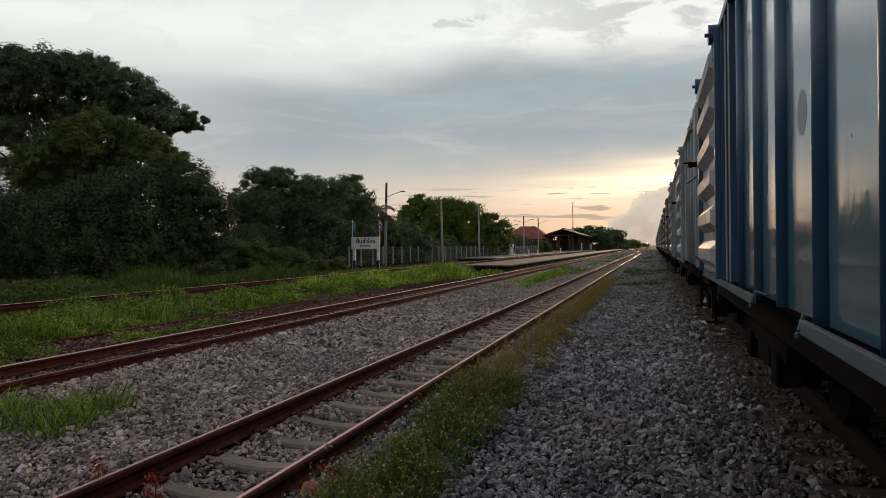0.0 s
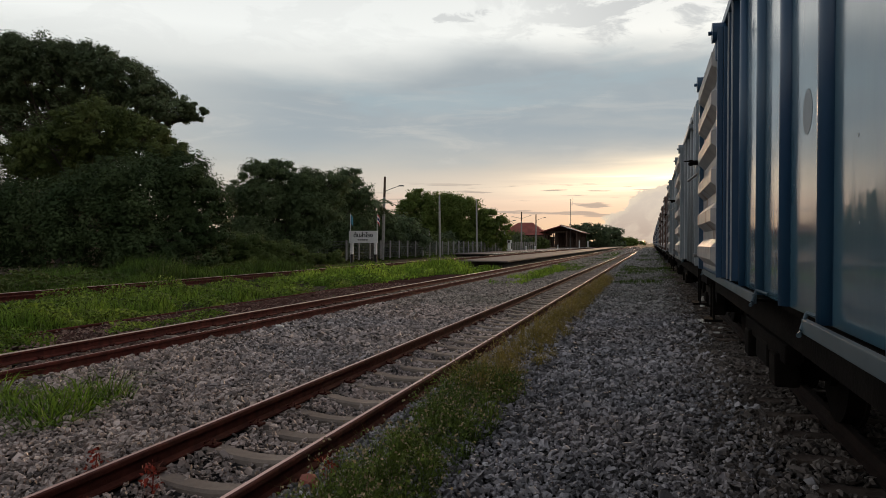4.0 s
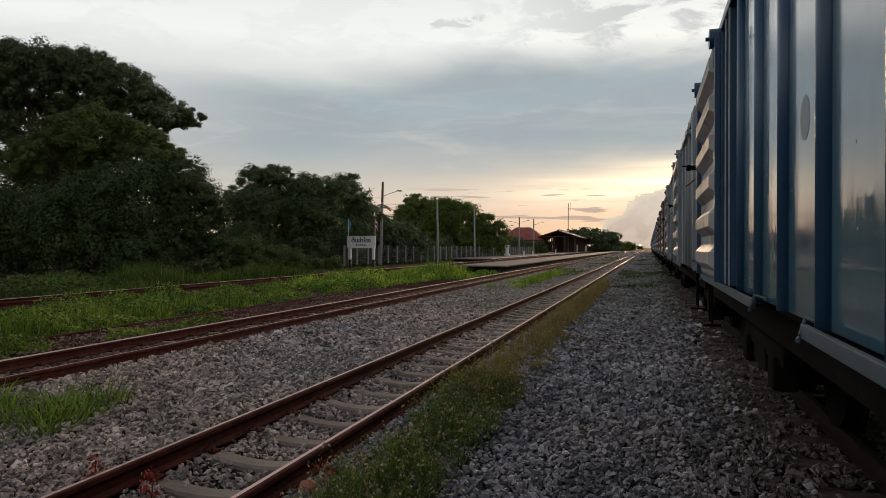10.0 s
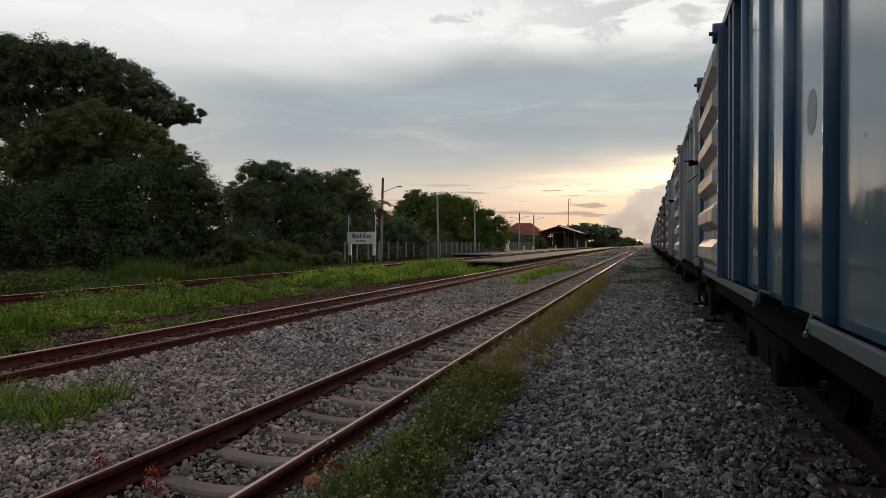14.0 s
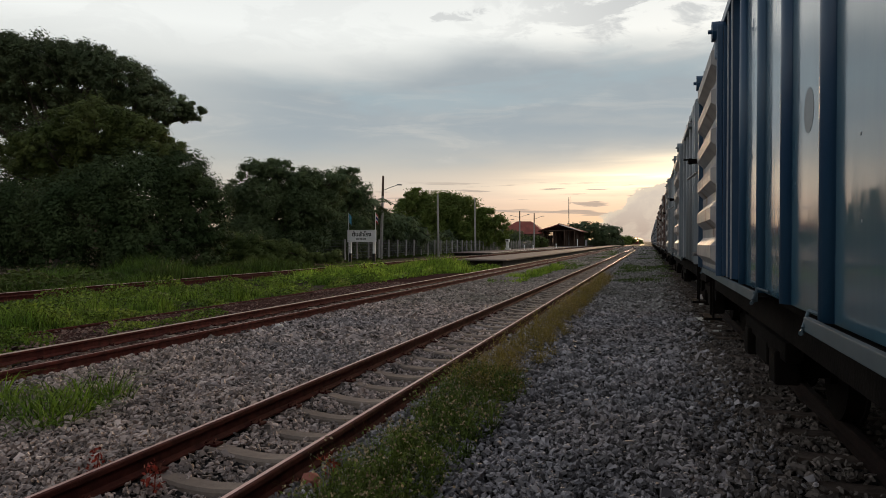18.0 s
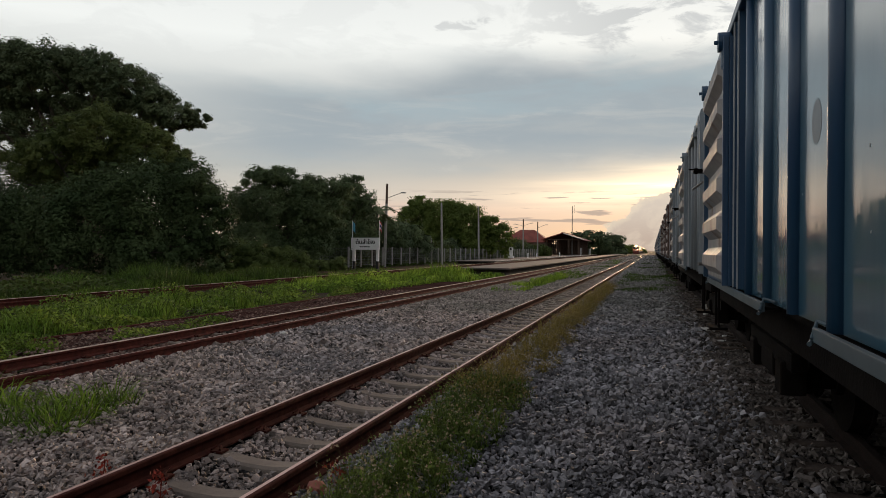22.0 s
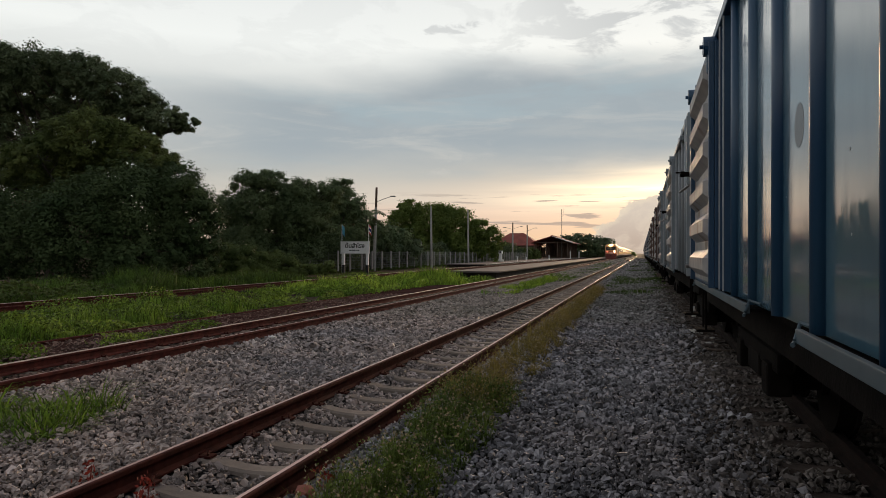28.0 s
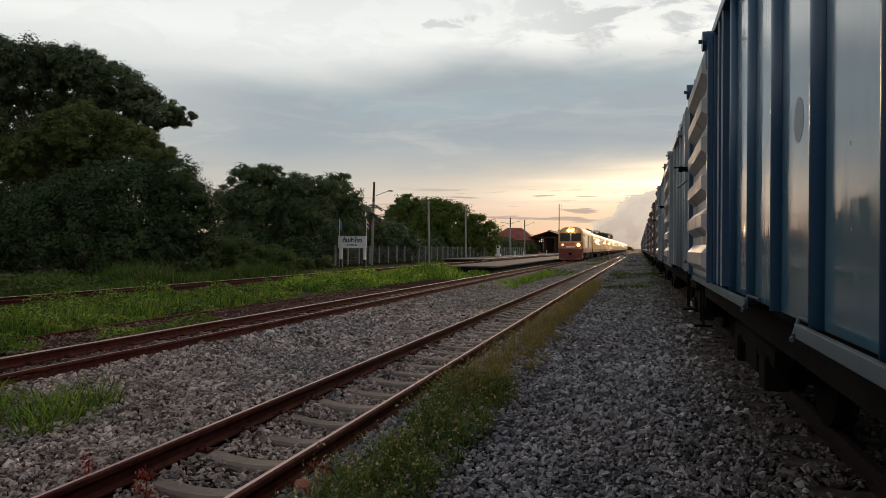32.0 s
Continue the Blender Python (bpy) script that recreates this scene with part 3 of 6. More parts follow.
def pressed_panel(name, w, h, n, depth, material, inset=0.10):
    """An upright panel in the y-z plane facing -x with n horizontal pressed bulges whose ends slope back."""
    bm = bmesh.new()
    step = h / n
    prev = None
    for k in range(n):
        z = k * step
        zs = (z + step * 0.12, z + step * 0.34, z + step * 0.66, z + step * 0.88)
        for zz, d, ins in ((z, 0, 0), (zs[0], 0, 0), (zs[1], depth, 1), (zs[2], depth, 1), (zs[3], 0, 0)):
            row = [bm.verts.new((-q * d, yy, zz)) for yy, q in ((0, 0), (inset, 0), (inset + 0.12, 1), (w - inset - 0.12, 1), (w - inset, 0), (w, 0))]
            if prev:
                for i in range(5):
                    bm.faces.new((prev[i], prev[i + 1], row[i + 1], row[i]))
            prev = row
    row = [bm.verts.new((0, yy, h)) for yy in (0, inset, inset + 0.12, w - inset - 0.12, w - inset, w)]
    for i in range(5):
        bm.faces.new((prev[i], prev[i + 1], row[i + 1], row[i]))
    bmesh.ops.recalc_face_normals(bm, faces=bm.faces[:])
    # normals face -x
    if sum(f.normal.x for f in bm.faces) > 0:
        bmesh.ops.reverse_faces(bm, faces=bm.faces[:])
    return mesh_of(name, bm, material)


def wheel_mesh():
    bm = bmesh.new()
    rod(bm, (-0.065, 0, 0), (0.065, 0, 0), 0.40, 28)
    rod(bm, (0.065, 0, 0), (0.09, 0, 0), 0.43, 28)
    rod(bm, (-0.12, 0, 0), (-0.06, 0, 0), 0.11, 16)
    return mesh_of("wheel", bm, DARK_STEEL)


def build_wagon(paint, rib_paint, door_paint, tint):
    wg = thing("goods_wagon", "weathered %s steel covered goods wagon standing on rails" % tint, "goods wagon", "wagons of the standing train")
    # sides
    spans = ((0.0, DOORS[0][0]), (DOORS[0][0], DOORS[0][1]), (DOORS[0][1], DOORS[1][0]), (DOORS[1][0], DOORS[1][1]), (DOORS[1][1], W_LEN))
    ribs = {0: [0.45, 1.36, 2.28], 1: [], 2: [5.87, 6.72, 7.57, 8.42, 9.24, 10.12], 3: [], 4: [13.75]}
    for s in (-1, 1):
        for k, (a, b) in enumerate(spans):
            q = pose(-W_HALF, 0, 0) if s < 0 else pose(W_HALF, W_LEN, 0, 0, 0, 180)
            part("side_panel", wagon_side(a, b, ribs[k], paint, rib_paint), None, wg, "%s ribbed steel side sheet" % tint, q)
    # roof: shallow barrel with eaves
    prof = [(-W_HALF - 0.03, W_EAVE - 0.10), (-W_HALF - 0.03, W_EAVE)]
    for i in range(9):
        t = i / 8 * 2 - 1
        prof.append((t * (W_HALF - 0.02), W_EAVE + 0.02 + 0.33 * (1 - t * t)))
    prof += [(W_HALF + 0.03, W_EAVE), (W_HALF + 0.03, W_EAVE - 0.10)]
    part("roof", extrude_y(bmesh.new(), prof, -0.03, W_LEN + 0.03), rib_paint, wg, "dull curved steel roof")
    # ends
    end = pressed_panel("end_wall", 2 * W_HALF - 0.04, W_EAVE - W_FLOOR, 6, 0.07, door_paint)
    part("end_wall", end, None, wg, "pressed steel end wall", pose(-W_HALF + 0.02, -0.01, W_FLOOR, 0, 0, 90) @ pose(0, -(2 * W_HALF - 0.04), 0))
    part("end_wall", end, None, wg, "pressed steel end wall", pose(W_HALF - 0.02, W_LEN + 0.01, W_FLOOR, 0, 0, -90) @ pose(0, -(2 * W_HALF - 0.04), 0))
    for y in (-0.04, W_LEN - 0.02):
        for x in (-W_HALF, W_HALF):
            part("corner_post", boxed(x - 0.045, x + 0.045, y, y + 0.06, W_FLOOR - 0.02, W_EAVE - 0.05, bevel=0.008), rib_paint, wg)
    # sliding doors with their gear
    door = pressed_panel("door_sheet", 2.22, 2.06, 6, 0.075, door_paint)
    for a, b in DOORS:
        d = part("sliding_door", boxed(-0.035, 0.0, 0, b - a, 0, 2.12, bevel=0.006), rib_paint, wg, "closed sliding door with horizontal pressed bulges", pose(-W_HALF - 0.045, a, W_FLOOR + 0.02))
        part("door_sheet", door, None, d, "grey pressed door sheet", pose(-0.037, 0.04, 0.03))
        for y in (0.0, b - a - 0.05):
            part("door_stile", boxed(-0.085, -0.036, y, y + 0.05, 0, 2.12, bevel=0.006), rib_paint, d)
        for y in (0.12, b - a - 0.12):
            bm = boxed(-0.095, -0.03, y - 0.045, y + 0.045, 1.86, 2.10, bevel=0.032)
            rod(bm, (-0.12, y, 2.10), (-0.01, y, 2.10), 0.085, 18)
            rod(bm, (-0.15, y, 2.10), (-0.11, y, 2.10), 0.018, 8)
            part("door_roller", bm, rib_paint, d, "round roller hanger")
        bm = boxed(-0.20, -0.07, b - a - 0.06, b - a + 0.10, 1.205, 1.235, bevel=0.008)
        box(bm, -0.195, -0.15, b - a - 0.02, b - a + 0.02, 1.19, 1.26, bevel=0.012)
        rod(bm, (-0.25, b - a + 0.0, 1.245), (-0.09, b - a + 0.05, 1.25), 0.009, 6)
        part("door_latch", bm, DARK_STEEL, d, "dark steel hasp")
        part("door_handle", rodded((-0.13, b - a - 0.5, 1.05), (-0.20, b - a + 0.06, 1.02), 0.014, 8), GALV, d, "bare steel pull bar")
        part("door_bolt", rodded((-0.15, b - a - 0.16, 0.15), (-0.05, b - a - 0.12, 0.15), 0.022, 8), GALV, d)
        for y in (a - 0.52, a - 0.24):
            g = part("guide_angle", boxed(-W_HALF - 0.060, -W_HALF + 0.01, y, y + 0.025, W_FLOOR + 0.02, W_EAVE - 0.22, bevel=0.003), rib_paint, wg, "upright door guide angle")
            part("worn_edge", boxed(-W_HALF - 0.071, -W_HALF - 0.0605, y - 0.004, y + 0.012, W_FLOOR + 0.02, W_EAVE - 0.22), BARE_STEEL, g, "paint worn to bare steel")
        part("top_rail", boxed(-W_HALF - 0.075, -W_HALF + 0.01, a - 2.0, b + 0.05, W_EAVE - 0.215, W_EAVE - 0.14, bevel=0.01), rib_paint, wg, "painted overhead door rail")
        y0, y1 = (a - 1.9, b) if a > 6 else (a, b + 2.2)
        bar = part("bottom_rail", boxed(-W_HALF - 0.085, -W_HALF - 0.06, y0, y1, W_FLOOR - 0.043, W_FLOOR + 0.014, bevel=0.004), BAR_STEEL, wg, "pale blue steel door rail")
        part("rail_ledge", boxed(-W_HALF - 0.06, -W_HALF + 0.02, y0 + 0.02, y1 - 0.02, W_FLOOR - 0.03, W_FLOOR - 0.015), DARK_STEEL, bar)
        for y in (y0, y1):
            bm = rodded((-W_HALF - 0.09, y - 0.02, W_FLOOR - 0.03), (-W_HALF - 0.06, y + 0.03, W_FLOOR + 0.035), 0.008, 8)
            rod(bm, (-W_HALF - 0.06, y + 0.03, W_FLOOR + 0.035), (-W_HALF - 0.01, y - 0.06, W_FLOOR + 0.02), 0.008, 8)
            rod(bm, (-W_HALF - 0.10, y - 0.03, W_FLOOR - 0.05), (-W_HALF - 0.07, y + 0.04, W_FLOOR - 0.035), 0.010, 8)
            part("rail_hook", bm, BAR_STEEL, bar, "bent steel stop hook")
        for y in np.arange(y0 + 0.5, y1, 0.9):
            part("rail_bracket", boxed(-W_HALF - 0.058, -W_HALF + 0.03, y, y + 0.05, W_FLOOR - 0.06, W_FLOOR - 0.032), DARK_STEEL, bar)
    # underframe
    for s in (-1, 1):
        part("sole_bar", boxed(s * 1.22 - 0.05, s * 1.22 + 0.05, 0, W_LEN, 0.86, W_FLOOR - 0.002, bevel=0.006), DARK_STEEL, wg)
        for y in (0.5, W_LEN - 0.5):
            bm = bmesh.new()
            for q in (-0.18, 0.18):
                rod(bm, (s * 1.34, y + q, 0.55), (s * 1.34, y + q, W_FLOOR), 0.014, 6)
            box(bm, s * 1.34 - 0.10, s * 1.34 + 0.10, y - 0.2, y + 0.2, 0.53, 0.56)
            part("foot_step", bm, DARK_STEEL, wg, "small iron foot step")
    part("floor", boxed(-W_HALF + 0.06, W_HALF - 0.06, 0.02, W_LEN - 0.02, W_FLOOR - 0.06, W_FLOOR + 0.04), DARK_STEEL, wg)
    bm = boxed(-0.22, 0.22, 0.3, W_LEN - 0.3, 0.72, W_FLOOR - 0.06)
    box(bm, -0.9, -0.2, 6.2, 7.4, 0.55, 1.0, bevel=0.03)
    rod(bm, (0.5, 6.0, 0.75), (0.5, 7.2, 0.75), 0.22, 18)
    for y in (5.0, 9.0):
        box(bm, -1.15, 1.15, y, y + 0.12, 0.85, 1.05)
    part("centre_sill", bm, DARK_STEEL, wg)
    wheel = wheel_mesh()
    for yc in (2.3, W_LEN - 2.3):
        bm = bmesh.new()
        for s in (-1, 1):
            x = s * 0.98
            box(bm, x - 0.06, x + 0.06, -1.2, 1.2, 0.50, 0.66, bevel=0.02)
            box(bm, x - 0.07, x + 0.07, -0.35, 0.35, 0.34, 0.56, bevel=0.03)
            for q in (-0.82, 0.82):
                box(bm, x - 0.10, x + 0.10, q - 0.15, q + 0.15, 0.28, 0.56, bevel=0.03)
            for q in (-0.18, 0.0, 0.18):
                rod(bm, (x, q, 0.40), (x, q, 0.62), 0.06, 10)
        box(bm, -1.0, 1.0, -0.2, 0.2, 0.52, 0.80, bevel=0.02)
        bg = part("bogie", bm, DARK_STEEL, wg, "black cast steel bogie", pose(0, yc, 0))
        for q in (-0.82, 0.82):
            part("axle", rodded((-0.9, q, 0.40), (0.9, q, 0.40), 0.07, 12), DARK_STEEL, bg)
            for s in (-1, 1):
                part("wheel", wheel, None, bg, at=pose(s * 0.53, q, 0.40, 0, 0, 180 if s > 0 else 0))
    for y, d in ((0, -1), (W_LEN, 1)):
        bm = rodded((0, y, 0.85), (0, y + d * 0.5, 0.85), 0.07, 12)
        box(bm, -0.14, 0.14, y + d * 0.5 - 0.12, y + d * 0.5 + 0.19, 0.72, 0.98, bevel=0.03)
        part("coupler", bm, DARK_STEEL, wg, "heavy black coupler")
    return wg


first_wagon = build_wagon(WAGON_BLUE, WAGON_RIB, DOOR_GREY, "blue")
PAINT_GREY = surf("faded_grey_blue_wagon_paint", (0.30, 0.34, 0.365), (0.40, 0.43, 0.45), 3, 0.16, 0.3, bump=0.12, bump_scale=1.4, c3=(0.27, 0.27, 0.26),
                  rough2=0.3, stretch=(1, 1, 0.3), rust=0.25, spec=0.6, per_object=0.1, coat=0.8, coat_rough=0.1, coat_wave=0.3)
RIB_GREY = surf("faded_grey_rib_paint", (0.18, 0.215, 0.245), (0.24, 0.275, 0.295), 4, 0.45, c3=(0.15, 0.15, 0.15), stretch=(1, 1, 0.3))
PAINT_RUST = surf("rusting_brown_wagon_paint", (0.20, 0.12, 0.095), (0.30, 0.20, 0.165), 3, 0.3, 0.15, bump=0.15, bump_scale=1.6, c3=(0.20, 0.19, 0.19),
                  rough2=0.5, stretch=(1, 1, 0.3), rust=0.4)
RIB_RUST = surf("rusting_brown_rib_paint", (0.09, 0.05, 0.04), (0.14, 0.08, 0.06), 4, 0.5, c3=(0.12, 0.12, 0.13), stretch=(1, 1, 0.3))
grey_wagon = build_wagon(PAINT_GREY, RIB_GREY, DOOR_GREY, "faded grey-blue")
grey_wagon.matrix_basis = pose(TRACK_WAGON, -4.6 + W_PITCH, 0)
rust_wagon = build_wagon(PAINT_RUST, RIB_RUST, DOOR_GREY, "rusting brown")
rust_wagon.matrix_basis = pose(TRACK_WAGON, -4.6 + W_PITCH * 2, 0)
MARK = surf("faded_round_mark", (0.075, 0.085, 0.095), (0.10, 0.11, 0.12), 8, 0.5, spec=0.2, coat=0.45, coat_rough=0.2)

first_wagon.matrix_basis = pose(TRACK_WAGON, -4.6, 0)
for k in range(-1, 16):
    if k not in (0, 1, 2):
        copy_thing((first_wagon, grey_wagon, first_wagon, rust_wagon, grey_wagon)[k % 5], pose(TRACK_WAGON, -4.6 + W_PITCH * k, 0))
part("round_mark", rodded((-W_HALF - 0.0008, 8.06, 2.04), (-W_HALF + 0.001, 8.06, 2.04), 0.097, 28), MARK, first_wagon, "faded grey round painted mark")
part("mark_rim", rodded((-W_HALF - 0.0004, 8.06, 2.04), (-W_HALF + 0.001, 8.06, 2.04), 0.101, 28), BAR_STEEL, first_wagon, "pale chipped rim of the mark")

for cy, cz, cr in ((7.26, 1.82, 0.007), (7.24, 1.53, 0.006), (9.09, 2.13, 0.012), (9.83, 2.04, 0.016), (8.35, 1.74, 0.006)):
    part("paint_chip", rodded((-W_HALF - 0.0012, cy, cz), (-W_HALF + 0.001, cy, cz), cr, 7), BARE_STEEL if cz < 2 else BLACK, first_wagon, "small chip in the paint")


# ---- trees and grass ----
def leaf_quads(centres, size, rng, droop=0.3, aspect=1.9, facing=None, tri=False):
    """Little folded leaves: two triangles to a side, with random turn and tilt."""
    n = len(centres)
    u = rng.normal(size=(n, 3))
    u[:, 2] -= droop
    u /= np.linalg.norm(u, axis=1)[:, None]
    if facing is not None:
        u = np.cross(u, facing)
        u /= np.linalg.norm(u, axis=1)[:, None] + 1e-6
    w = np.cross(u, rng.normal(size=(n, 3)) if facing is None else facing)
    w /= np.linalg.norm(w, axis=1)[:, None]
    s = (size * rng.uniform(0.6, 1.3, n))[:, None]
    c = np.asarray(centres)
    if tri:
        v = np.stack([c - u * s - w * s / aspect, c - u * s * 0.3 + w * s / aspect, c + u * s * 1.1], 1).reshape(-1, 3)
        return v, np.arange(n * 3).reshape(n, 3)
    v = np.stack([c - u * s, c + w * s / aspect, c + u * s, c - w * s / aspect], 1).reshape(-1, 3)
    return v, np.arange(n * 4).reshape(n, 4)


def crown_points(blobs, n, rng, clumps=45, spread=0.30, hollow=0.55):
    """Points of foliage: clumps strewn over the shells of the crown's lobes, leaves strewn in the clumps."""
    vol = np.array([b[3] * b[3] * b[4] for b in blobs]) ** 0.7 * np.array([b[5] if len(b) > 5 else 1.0 for b in blobs])
    pts, out = [], []
    for b, share in zip(blobs, vol / vol.sum()):
        c, r = np.array(b[:3]), np.array([b[3], b[3], b[4]])
        k = max(6, int(clumps * share * len(blobs)))
        d = rng.normal(size=(k, 3))
        d /= np.linalg.norm(d, axis=1)[:, None]
        seeds = c + d * r * rng.uniform(hollow, 1.0, (k, 1))
        m = int(n * share)
        pick = rng.integers(0, k, m)
        size = rng.uniform(0.5, 1.3, k)[pick][:, None] * spread
        off = np.clip(rng.normal(size=(m, 3)), -1.55, 1.55) * size * np.array([r.min(), r.min(), r.min() * 0.62])
        pts.append(seeds[pick] + off)
        way = off / np.linalg.norm(off, axis=1)[:, None] + np.array([0, 0, 0.7]) + rng.normal(size=(m, 3)) * 0.18
        out.append(way / np.linalg.norm(way, axis=1)[:, None])
    return np.concatenate(pts), np.concatenate(out)


def limb_mesh(paths):
    """Trunk and limbs: tapered, bent tubes."""
    bm = bmesh.new()
    for path in paths:
        for (a, ra), (b, rb) in zip(path, path[1:]):
            rod(bm, a, b, ra, 9, rb)
    return mesh_of("trunk", bm, BARK)


def tree(name, label, category, base, blobs, n, leaf, material, seed, trunk_r=0.25, clumps=45, spread=0.30, group="", floor=-0.3):
    rng = np.random.default_rng(seed)
    th = thing(name, label, category, group, at=pose(*base))
    b0 = np.array(base)
    rel = [(*(np.array(b[:3]) - b0), *b[3:]) for b in blobs]
    top = np.mean([r[:3] for r in rel], 0)
    fork = Vector((top[0] * 0.4, top[1] * 0.4, max(0.8, top[2] * 0.45)))
    paths = [[((0, 0, -0.2), trunk_r * 1.25), (fork * 0.5 + Vector((0.1, 0, 0)), trunk_r), (fork, trunk_r * 0.85)]]
    for r in rel:
        tip = Vector(r[:3])
        mid = fork.lerp(tip, 0.5) + Vector((rng.normal() * 0.2, rng.normal() * 0.2, 0.25))
        paths.append([(fork, trunk_r * 0.6), (mid, trunk_r * 0.4), (tip, trunk_r * 0.16)])
        for _ in range(4):
            d = rng.normal(size=3)
            d /= np.linalg.norm(d)
            e = tip + Vector(d * np.array([r[3], r[3], r[4]]) * 0.85)
            paths.append([(mid.lerp(tip, 0.6), trunk_r * 0.2), (e, trunk_r * 0.05)])
    part("trunk", limb_mesh(paths), None, th, "dark rough trunk and limbs")
    pts, out = crown_points(rel, n, rng, clumps, spread)
    up = pts[:, 2] > 0.05
    v, f = leaf_quads(pts[up], leaf, rng, aspect=1.3, facing=out[up], tri=True)
    part("crown", arrays("crown", v, f, [material]), None, th)
    return th


tree("rain_tree", "large dark spreading rain tree beyond the grass", "tree", (-33.5, 33.5, -0.4),
     [(-38.0, 33.0, 12.2, 2.8, 1.7), (-34.7, 33.0, 12.2, 2.2, 1.4), (-32.4, 33.0, 11.8, 1.8, 1.2), (-30.3, 33.0, 11.5, 1.7, 1.2), (-28.5, 33.0, 10.5, 1.7, 1.2),
      (-26.7, 33.0, 9.6, 1.4, 1.0), (-25.2, 33.0, 8.8, 1.2, 0.8), (-24.1, 33.0, 8.6, 1.0, 0.5, 1.3), (-39.5, 33.5, 9.4, 2.6, 1.5, 0.5), (-35.5, 34.0, 8.7, 3.0, 1.3, 0.28), (-36.8, 33.5, 6.2, 3.0, 1.1, 0.25), (-36.3, 34.5, 9.9, 2.6, 1.0, 0.6), (-32.6, 34.5, 9.7, 2.3, 0.9, 0.6),
      (-29.2, 34.0, 9.3, 1.8, 0.9, 0.7), (-26.9, 33.6, 8.3, 1.3, 0.6, 0.7), (-38.5, 33.5, 7.7, 2.8, 1.1, 0.28), (-33.2, 34.0, 7.3, 2.6, 1.1, 0.35), (-35.2, 33.0, 10.7, 2.4, 0.9, 0.8), (-31.4, 33.2, 10.3, 1.9, 0.8, 0.8), (-29.4, 33.2, 9.9, 1.4, 0.7, 0.8), (-30.0, 34.0, 7.6, 2.0, 0.8, 0.7)], 205000, 0.07, LEAF_DARK, 1, 0.30, 80, 0.20)
tree("broadleaf_tree", "green broadleaf tree standing before the rain tree", "tree", (-26.2, 29.5, -0.35),
     [(-26.3, 28.8, 7.1, 2.3, 1.5), (-24.1, 29.4, 6.3, 1.5, 1.2), (-22.6, 29.2, 5.6, 1.2, 0.9), (-28.6, 28.1, 5.9, 2.0, 1.1), (-33.3, 29.8, 5.2, 2.6, 1.8, 0.32), (-29.6, 30.6, 5.1, 2.0, 1.3, 0.65)], 110000, 0.062, LEAF_MID, 2, 0.16, 85, 0.17)
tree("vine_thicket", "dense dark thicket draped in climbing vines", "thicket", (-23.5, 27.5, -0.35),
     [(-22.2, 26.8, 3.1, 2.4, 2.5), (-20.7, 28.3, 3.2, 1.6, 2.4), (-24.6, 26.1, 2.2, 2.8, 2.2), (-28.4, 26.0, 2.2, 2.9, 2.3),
      (-19.4, 27.6, 1.4, 1.3, 1.4), (-21.1, 26.1, 1.1, 2.2, 1.1), (-21.6, 28.2, 4.7, 1.4, 1.0), (-19.7, 27.6, 3.9, 1.0, 1.0), (-19.0, 27.5, 2.4, 0.9, 1.5), (-23.6, 26.8, 4.4, 1.3, 1.0), (-25.6, 27.5, 4.0, 1.6, 1.1), (-32.5, 26.5, 2.6, 2.8, 2.9), (-19.9, 28.0, 3.1, 1.3, 1.7)], 192000, 0.06, LEAF_VINE_SHADED, 3, 0.12, 110, 0.17)
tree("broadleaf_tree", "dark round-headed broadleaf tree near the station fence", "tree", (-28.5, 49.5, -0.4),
     [(-29.6, 48.6, 6.8, 1.3, 1.0), (-27.8, 48.9, 7.0, 1.4, 0.9), (-31.0, 48.5, 5.3, 1.1, 1.1), (-28.8, 48.7, 4.9, 2.1, 1.5), (-25.6, 49.4, 6.1, 1.5, 1.0), (-23.9, 50.4, 6.0, 1.3, 0.9), (-26.0, 49.6, 4.9, 1.6, 1.2), (-24.6, 50.4, 4.4, 1.5, 1.3), (-26.3, 50.5, 3.9, 2.2, 1.5), (-31.2, 48.4, 3.2, 1.2, 1.6), (-29.6, 48.6, 2.0, 2.3, 1.8), (-26.9, 50.6, 1.7, 2.4, 1.6)], 120000, 0.085, LEAF_GREY_LIT, 4, 0.25, 90, 0.27)
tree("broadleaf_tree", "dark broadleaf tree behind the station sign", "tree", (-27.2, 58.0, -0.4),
     [(-26.0, 58.4, 7.1, 1.2, 1.1), (-25.0, 58.6, 5.6, 1.2, 1.2), (-26.8, 58.2, 5.4, 1.5, 1.4), (-29.8, 57.0, 5.6, 2.0, 1.6), (-28.5, 57.2, 4.2, 2.2, 1.9), (-25.6, 59.5, 3.6, 1.7, 1.8), (-26.6, 58.6, 2.0, 2.0, 1.6), (-28.0, 57.6, 2.4, 3.4, 2.5)], 86000, 0.09, LEAF_GREY_LIT, 5, 0.2, 90, 0.27)
tree("shrub", "low tangled green shrubs at the foot of the trees", "shrub", (-22.8, 38.2, -0.3),
     [(-25.0, 37.5, 1.2, 0.9, 0.8), (-23.9, 37.9, 1.0, 0.9, 1.0), (-22.8, 37.6, 1.1, 0.9, 0.85), (-21.6, 38.2, 0.8, 0.8, 0.85), (-20.5, 38.6, 0.6, 0.7, 0.6), (-19.5, 39.0, 0.4, 0.6, 0.5),
      (-24.4, 37.2, 0.3, 1.0, 0.6), (-22.3, 37.2, 0.3, 1.1, 0.6), (-18.4, 39.4, 0.5, 0.6, 0.5)], 56000, 0.06, LEAF_SHRUB, 6, 0.06, 30, 0.26)
